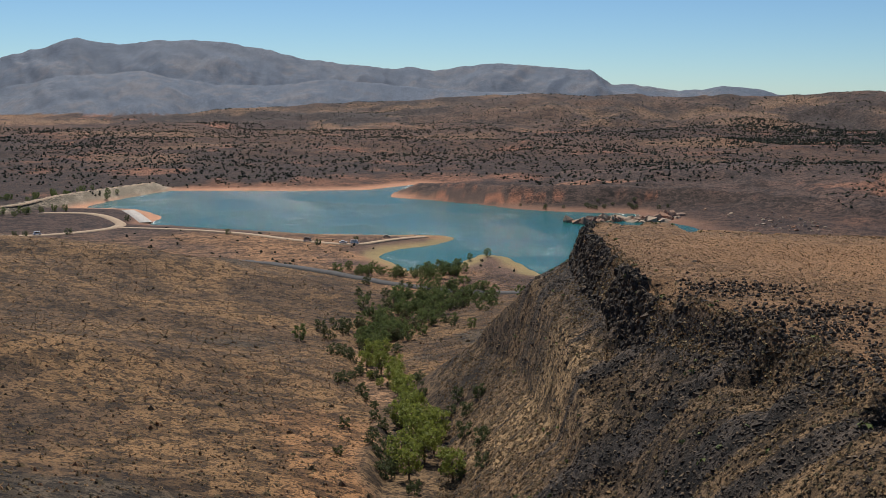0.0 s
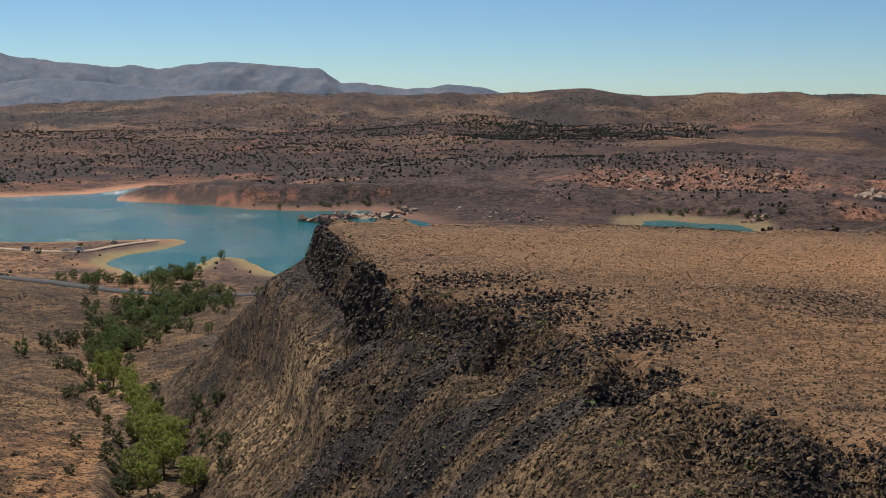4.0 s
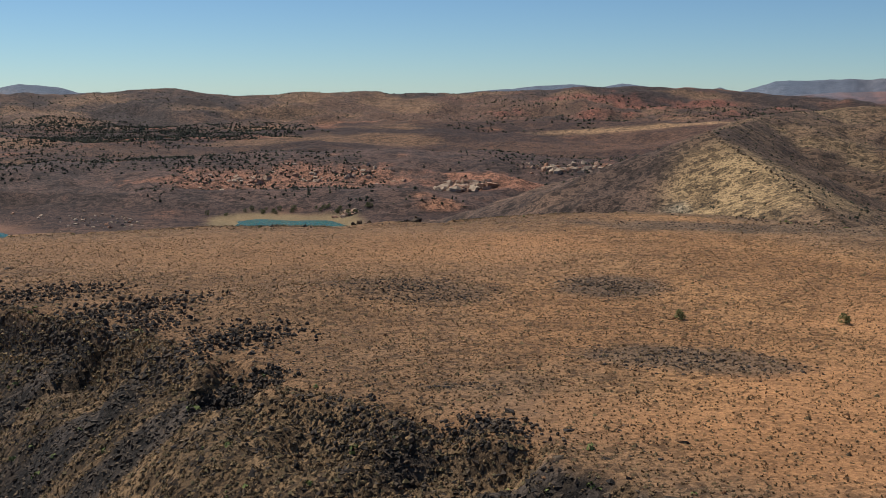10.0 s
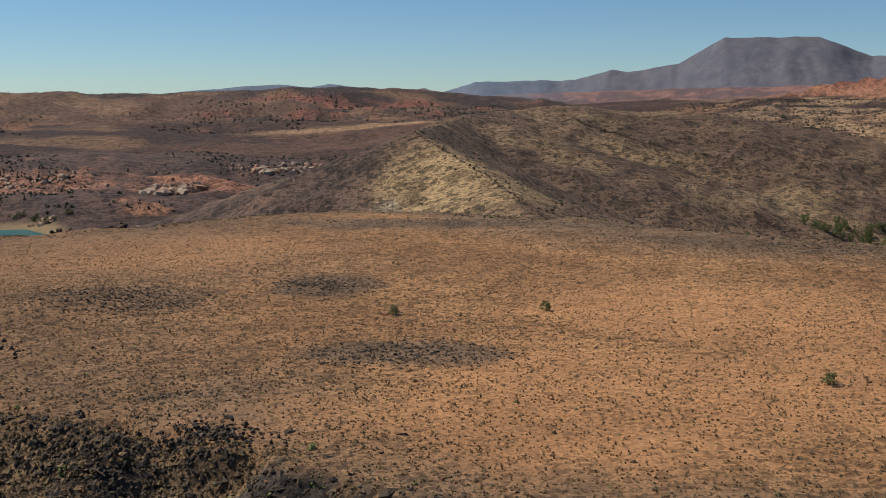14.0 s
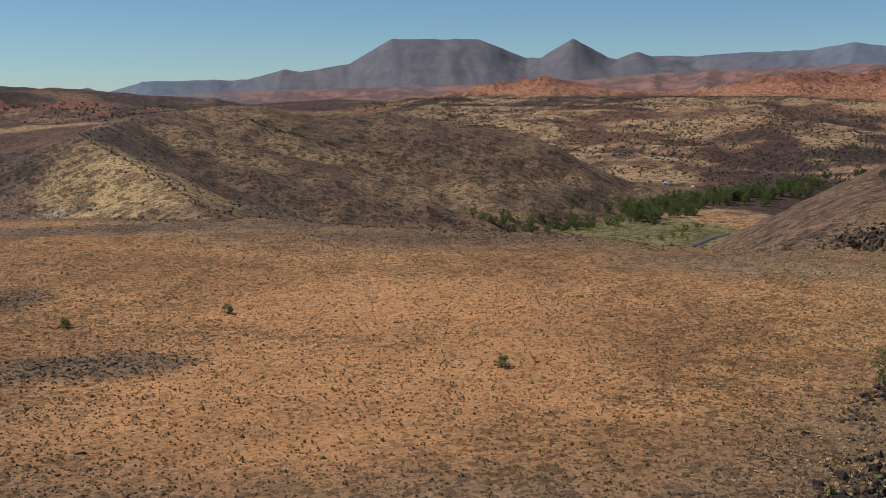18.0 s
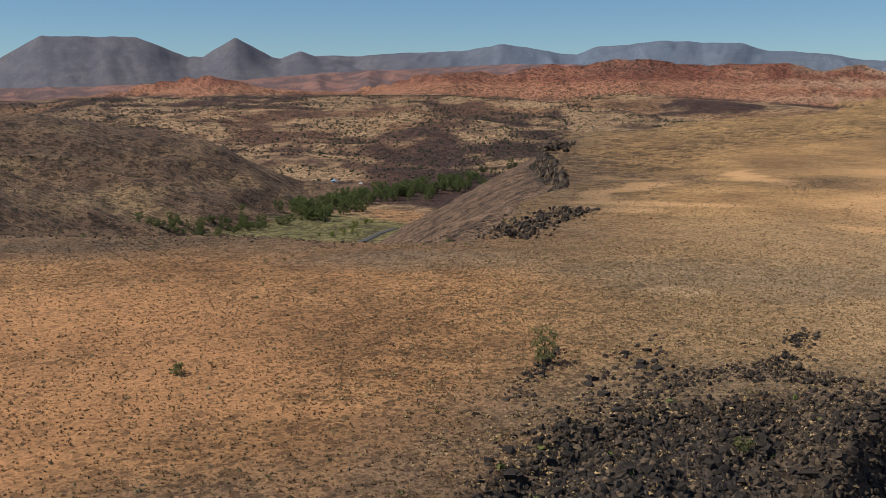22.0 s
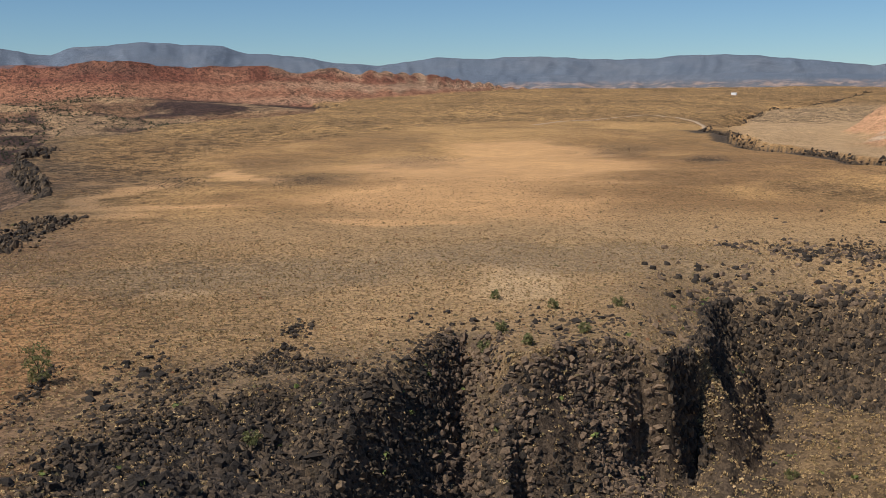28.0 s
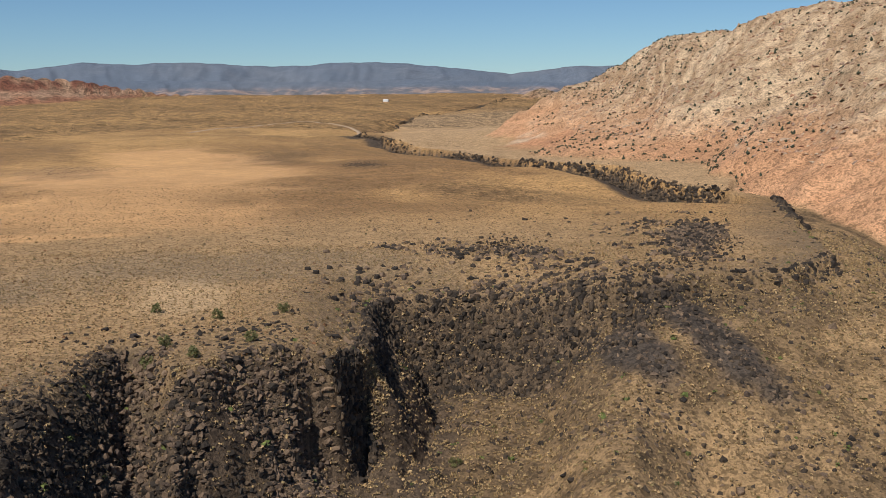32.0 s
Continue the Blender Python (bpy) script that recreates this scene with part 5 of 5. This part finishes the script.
def plant(kinds, places, lo, hi, group, used=set()):
    """Sets trees at places of the plan; the first of each kind is the tree that was built."""
    p, _ = on_ground(np.array([q[0] for q in places], float), np.array([q[1] for q in places], float))
    for i, q in enumerate(p):
        s = rng.uniform(lo, hi)
        m = pose(q[0], q[1], q[2] - 0.1, 0, 0, rng.uniform(0, 360))
        src = kinds[i % len(kinds)]
        src.scale = (s, s, s * rng.uniform(0.9, 1.1))
        if src.name in used:
            copy_thing(src, m)
        else:
            tagged(src, group=group)
            src.matrix_basis = m @ Matrix.Diagonal((*src.scale, 1))
            used.add(src.name)


def along(line, n, wide):
    seg = np.array([p[:2] for p in line], float)
    long = np.hypot(*(seg[1:] - seg[:-1]).T)
    k = rng.choice(len(long), n, p=long / long.sum())
    s = rng.random(n)[:, None]
    return seg[k] * (1 - s) + seg[k + 1] * s + rng.normal(size=(n, 2)) * wide


plant(BRIGHT, [(-16, 357), (-22, 335), (-18, 322), (-12, 308), (-9, 292), (-6, 272), (-7, 257), (0, 252), (-3, 228), (-6, 214), (3, 212),
               (-19, 345), (-14, 326), (-2, 262), (-23, 362), (-10, 300), (-5, 243), (-24, 350), (-14, 340), (-8, 282), (-3, 252), (-10, 264), (-20, 368), (-12, 318), (-1, 236), (-8, 224)], 0.6, 0.9, "cottonwoods of the gully")
plant(DARK, [(-31, 372), (-34, 368), (-28, 318), (-30, 313), (7, 256), (21, 462), (6, 430), (-14, 282), (-18, 290), (-21, 300), (-13, 256), (-11, 244),
             (5, 272), (-26, 380), (10, 262), (-15, 236), (-10, 220), (-13, 228), (6, 238), (-4, 300)] + [tuple(q) for q in along([(-4, 204), (-6, 259), (-18, 319), (-26, 380)], 46, 9)], 0.3, 0.8, "scrub oaks of the gully")
plant(MID, [tuple(q) for q in along([(-27, 392), (-22, 450), (-12, 510), (2, 545), (14, 560)], 70, 10)], 0.55, 1.0, "willows of the gully")
plant(DARK, [tuple(q) for q in along([(-24, 400), (-20, 470), (-10, 540), (0, 580)], 46, 16)], 0.5, 1.0, "scrub oaks of the lower gully")
plant(MID, [tuple(q) for q in along([(-14, 420), (0, 480), (12, 540), (8, 590), (-30, 590)], 54, 13)], 0.5, 0.95, "willows of the lower gully")
plant(DRY, [tuple(q) for q in along([(-26, 385), (-22, 440), (0, 500), (8, 540)], 44, 8)], 0.6, 1.2, "tamarisks of the gully")
plant(MID, [tuple(q) for q in along([(-52, 628), (-34, 616), (-14, 620), (4, 628), (10, 650)], 44, 8)] + [(10, 659), (12, 664), (20, 694), (32, 706), (15, 543), (19, 566)],
      0.5, 0.9, "willows by the inlet")
plant(MID, [tuple(q) for q in along([(-420, 1020), (-372, 1070), (-350, 1090)], 26, 14)] + [tuple(q) for q in along([(-390, 900), (-330, 935)], 12, 6)],
      0.6, 1.0, "trees below the dam")
plant(DARK, [(-308, 773), (-300, 773), (-274, 787), (-158, 796), (-60, 768), (-85, 745), (-260, 890)], 0.7, 1.0, "junipers by the access road")
plant(MID, [tuple(q) for q in along([(875, 178), (930, 180), (1014, 160), (1076, 125), (1184, 45)], 110, 16)], 1.2, 1.8, "trees of the creek grove")
plant(MID, [tuple(q) for q in along([(720, 262), (790, 225), (860, 185)], 64, 9)], 0.5, 0.9, "willows along the creek")
plant(DARK, [tuple(q) for q in along([(1150, 120), (1220, 60), (1300, 10)], 22, 14)], 0.9, 1.5, "trees behind the grove")
plant(BRIGHT, [tuple(q) for q in along([(760, 140), (800, 130), (850, 120)], 22, 8)], 0.25, 0.4, "young willows in the field")
plant(DARK, [tuple(q) for q in along([(385, 870), (430, 870), (470, 840), (500, 800)], 26, 6)], 0.5, 0.9, "shrubs round the pond")
plant(DARK, [tuple(q) for q in along([(60, 1025), (120, 1010), (180, 1005), (230, 990)], 18, 6)], 0.5, 0.8, "shrubs along the far shore")

# the lone tree and the bushes on the mesa
LEAF_OLIVE = piece_material("mesquite_leaf", [(0.19, 0.19, 0.075), (0.24, 0.235, 0.10), (0.15, 0.15, 0.06)], 0.7)
leafy(LEAF_OLIVE)
lone = tree_kind("desert_tree", 140, LEAF_OLIVE, 4.6, 1.5, 0.14, 20, 52, 0.15, "lone olive-green desert tree on the mesa rim", split=True)
lone.matrix_basis = pose(126, -3, float(ground_z([126.0], [-3.0])[0]), 0, 0, 40)
bush = tree_kind("desert_bush", 141, LEAF_OLIVE, 1.5, 0.9, 0.1, 8, 40, 0.16, "small olive-green desert bush on the mesa", "bush")
spots = [(150, -71), (121, -62), (136, 89), (120, 106), (126, -58), (104, -22), (124, -72), (138, -86), (129, -62), (140, -76), (112, -98), (120, 40)]
bz = ground_z([q[0] for q in spots], [q[1] for q in spots])
tagged(bush, group="bushes on the mesa")
bush.matrix_basis = pose(*spots[0], bz[0])
for q, z0 in list(zip(spots, bz))[1:]:
    copy_thing(bush, pose(*q, z0, 0, 0, rng.uniform(0, 360)))
# yellow-green shrubs on the slopes
x, y = polar_points(1700, 4, 157, 75, 300)
p, w = on_ground(x, y, 0.03)
keep = (w["md"] > -6) & (w["mesa"] > 0.4)
stuff("rabbitbrush", strew("rabbitbrush", BUSHES, p[keep], rng.uniform(0.3, 0.75, keep.sum()), GREEN_SHRUB), "yellow-green brush on the rocky slopes", "shrub")

# ---- stones of other colours ----
def stones(line, n, wide, big, mat, label):
    q = along(line, n, wide)
    p, _ = on_ground(q[:, 0], q[:, 1], 0.1)
    p[:, 2] = np.maximum(p[:, 2], LAKE_Z - 0.3)
    return stuff("boulders", strew("boulders", ROCKS, p, big * rng.uniform(0.25, 1.0, n) ** 1.5, mat, (0.8, 1.4), 0.4, 0.8), label, "boulders")


stones([(118, 912), (136, 916), (158, 930), (185, 918), (212, 955)], 120, 6, 6.0, SANDSTONE, "grey and pink boulders along the lake shore")
stones([(262, 928), (300, 880), (268, 830)], 80, 16, 2.0, SANDSTONE, "pale sandstone boulders on the brown slope")
stones(crest([(36.2, 1120, 0), (37.8, 1130, 0)]), 160, 11, 6.5, SANDSTONE, "pink sandstone outcrop among junipers")
stones(crest([(41, 1250, 0), (44, 1260, 0)]), 120, 14, 5.0, SANDSTONE, "pink sandstone blocks among junipers")
stones([(470, 1070), (540, 1035), (620, 985)], 150, 26, 4.0, SANDSTONE, "reddish sandstone blocks in gullies above the pond")
stones([(470, 800), (490, 812)], 40, 4, 3.5, SANDSTONE, "pale boulders at the pond")
x, y = polar_points(12000, 137, 160, 340, 900)
p, w = on_ground(x, y, 0.2)
keep = (w["white"] > 0.8) & (w["mesa"] < 0.2) & (p[:, 2] > 8)
stuff("hill_boulders", strew("hill_boulders", CHIPS, p[keep], rng.uniform(0.3, 1.2, keep.sum()), SANDSTONE, (0.7, 1.6), 0.4, 0.7), "pale sandstone ledges and blocks over the hill", "boulders")


# ---- roads ----
def surface(name, lo, hi, rough=0.95, scale=0.8):
    return piece_material(name, [lo, hi], rough, 0.2, scale)


ASPHALT = surface("asphalt", (0.075, 0.07, 0.066), (0.085, 0.08, 0.075))
DIRT = surface("dirt_track", (0.40, 0.29, 0.19), (0.42, 0.30, 0.2))
CONCRETE = surface("concrete", (0.48, 0.43, 0.38), (0.5, 0.45, 0.4))


def ribbon(name, pts, width, mat, label, lift=0.35):
    seg = np.array(pts, float)
    out = []
    for i in range(len(seg) - 1):
        a, b, c, d = seg[max(i - 1, 0)], seg[i], seg[i + 1], seg[min(i + 2, len(seg) - 1)]
        n = max(2, int(np.hypot(*(c - b)) / 5))
        for t in np.arange(n) / n:
            out.append(0.5 * (2 * b + (c - a) * t + (2 * a - 5 * b + 4 * c - d) * t * t + (3 * b - a - 3 * c + d) * t ** 3))
    out = np.array(out + [seg[-1]])
    tan = np.gradient(out, axis=0)
    nor = np.c_[-tan[:, 1], tan[:, 0]] / np.hypot(tan[:, 0], tan[:, 1])[:, None]
    mid = ground_z(out[:, 0], out[:, 1])
    lo, hi = out - nor * width / 2, out + nor * width / 2
    z = np.maximum(mid, np.maximum(ground_z(lo[:, 0], lo[:, 1]), ground_z(hi[:, 0], hi[:, 1]))) + lift
    m = len(out)
    v = np.concatenate([np.c_[lo, z], np.c_[hi, z], np.c_[lo - nor * 0.5, z - 1.2], np.c_[hi + nor * 0.5, z - 1.2]])
    i = np.arange(m - 1)
    f = np.concatenate([np.c_[i, i + 1, m + i + 1, m + i], np.c_[2 * m + i, 2 * m + i + 1, i + 1, i], np.c_[m + i, m + i + 1, 3 * m + i + 1, 3 * m + i]])
    ob = new(name, mesh_from(name, v, f, True))
    ob.data.materials.append(mat)
    return tagged(ob, label, "road", kind="structure")


ribbon("road", [(-330, 700), (-240, 690), (-160, 668), (-97, 619), (-56, 596), (-24, 581), (7, 567), (36, 556), (70, 545)], 9, ASPHALT, "grey paved road curving past the gully")
ribbon("road_2", [(-420, 790), (-323, 776), (-293, 779), (-267, 800), (-252, 830), (-262, 872), (-301, 921), (-345, 922)], 8, DIRT, "pale dirt access road near the boat ramp")
ribbon("road_3", [(-251, 828), (-194, 820), (-146, 800), (-103, 766), (-66, 750), (-40, 772), (-10, 800)], 6, DIRT, "pale dirt track along the peninsula")
ribbon("boat_ramp", [(-281, 966), (-262, 925), (-243, 886)], 10, CONCRETE, "pale concrete boat ramp running into the lake", 0.5)
ribbon("road_4", [(-470, 845), (-381, 921), (-362, 1041), (-318, 1190)], 5, DIRT, "pale road along the dam crest", 0.25)
ribbon("road_5", [(690, 125), (740, 112), (790, 104), (815, 96)], 6, ASPHALT, "grey paved road in the creek valley")
ribbon("road_6", [(865, -447), (940, -556), (1045, -694), (843, -615), (700, -490)], 4, DIRT, "faint pale track across the far mesa", 0.2)


# ---- vehicles ----
def paint(name, c, rough=0.35):
    m, nt, b = material(name, rough)
    b.inputs["Base Color"].default_value = (*c, 1)
    return m


WHITE_PAINT, TAN_PAINT, BLUE_PAINT = paint("white_paint", (0.75, 0.75, 0.74)), paint("tan_paint", (0.42, 0.34, 0.26)), paint("blue_canvas", (0.2, 0.38, 0.55), 0.7)
GLASS, RUBBER = paint("dark_glass", (0.02, 0.025, 0.03), 0.08), paint("tyre_rubber", (0.02, 0.02, 0.02), 0.9)


def part(name, bm, mat, parent, label=""):
    me = bpy.data.meshes.new(name)
    bm.to_mesh(me)
    bm.free()
    me.materials.append(mat)
    ob = new(name, me)
    ob.parent = parent
    return tagged(ob, label)


def block(sx, sy, sz, at, bev=0.08):
    bm = bmesh.new()
    bmesh.ops.create_cube(bm, size=1, matrix=Matrix.Translation(at) @ Matrix.Diagonal((sx, sy, sz, 1)))
    bmesh.ops.bevel(bm, geom=bm.edges[:], offset=bev, segments=2, affect="EDGES")
    return bm


def wheel(at, rad=0.38):
    bm = bmesh.new()
    bmesh.ops.create_cone(bm, cap_ends=True, segments=16, radius1=rad, radius2=rad, depth=0.26, matrix=Matrix.Translation(at) @ pose(0, 0, 0, 90, 0, 0))
    return bm


def vehicle(name, at, turn, length, high, bed, mat, label):
    car = tagged(new(name), label, "vehicle", group="vehicles by the lake")
    part("body", block(length, 1.95, 0.75, (0, 0, 0.8), 0.12), mat, car)
    cab = length * (0.45 if bed else 0.8)
    part("cabin", block(cab, 1.8, high - 1.1, (-length * 0.02, 0, 1.1 + (high - 1.1) / 2), 0.15), mat, car)
    part("windscreen", block(0.06, 1.5, (high - 1.1) * 0.55, (-length * 0.02 + cab / 2 + 0.01, 0, high - 0.5), 0.02), GLASS, car)
    for s in (-1, 1):
        part("side_window", block(cab * 0.7, 0.05, (high - 1.1) * 0.5, (-length * 0.02, s * 0.91, high - 0.5), 0.02), GLASS, car)
        for e in (-1, 1):
            tyre = part("wheel", wheel((e * length * 0.32, s * 0.88, 0.38)), RUBBER, car)
            part("rim", wheel((e * length * 0.32, s * 0.92, 0.38), 0.22), WHITE_PAINT, tyre, "pale metal wheel rim")
    for s in (-1, 1):
        part("headlight", block(0.08, 0.35, 0.18, (length / 2, s * 0.7, 0.9), 0.02), GLASS, car)
        part("bumper", block(0.18, 1.9, 0.22, (s * length / 2, 0, 0.5), 0.05), GLASS, car)
    car.matrix_basis = pose(at[0], at[1], float(ground_z([at[0]], [at[1]])[0]) + 0.35, 0, 0, turn)
    return car


vehicle("van", (-294, 780), 30, 5.6, 2.5, False, WHITE_PAINT, "white van parked beside the pale dirt road")
vehicle("camper_van", (-94, 760), -10, 6.2, 2.7, False, TAN_PAINT, "tan camper van parked on the peninsula track")
vehicle("pickup_truck", (-68, 752), -5, 5.6, 1.9, True, WHITE_PAINT, "white pickup truck parked by the peninsula track")
vehicle("camper_van", (-60, 754), -8, 6.5, 2.6, False, WHITE_PAINT, "white camper van parked beside a pickup truck")
vehicle("pickup_truck", (-39, 786), 20, 5.4, 1.9, True, TAN_PAINT, "tan pickup truck parked near the shore")
vehicle("pickup_truck", (1143, 172), 40, 5.6, 1.9, True, WHITE_PAINT, "white pickup truck parked behind the grove")


def shelter(at, turn):
    s = tagged(new("shelter"), "blue canvas shelter on four poles near the grove", "shelter")
    bm = bmesh.new()
    vs = [bm.verts.new(q) for q in ((-4, -3, 2.6), (4, -3, 2.6), (4, 3, 2.6), (-4, 3, 2.6), (-2.5, 0, 4.2), (2.5, 0, 4.2))]
    for f in ((0, 1, 5, 4), (2, 3, 4, 5), (1, 2, 5), (3, 0, 4), (3, 2, 1, 0)):
        bm.faces.new([vs[i] for i in f])
    part("canopy", bm, BLUE_PAINT, s)
    for a in (-3.6, 3.6):
        for b in (-2.6, 2.6):
            part("pole", block(0.12, 0.12, 2.6, (a, b, 1.3), 0.01), WHITE_PAINT, s)
    s.matrix_basis = pose(at[0], at[1], float(ground_z([at[0]], [at[1]])[0]), 0, 0, turn)


shelter((1140, 200), 20)


def shed(at, turn):
    s = tagged(new("shed"), "small white shed alone on the far grassland", "shed")
    part("wall", block(9, 5, 3, (0, 0, 1.5), 0.03), WHITE_PAINT, s)
    bm = bmesh.new()
    vs = [bm.verts.new(q) for q in ((-5, -3, 3), (5, -3, 3), (5, 3, 3), (-5, 3, 3), (-5, 0, 4.5), (5, 0, 4.5))]
    for f in ((0, 1, 5, 4), (2, 3, 4, 5), (1, 2, 5), (3, 0, 4), (3, 2, 1, 0)):
        bm.faces.new([vs[i] for i in f])
    part("roof", bm, WHITE_PAINT, s)
    s.matrix_basis = pose(at[0], at[1], float(ground_z([at[0]], [at[1]])[0]), 0, 0, turn)


shed((2000 * math.sin(radians(127.6)), 2000 * math.cos(radians(127.6))), 30)
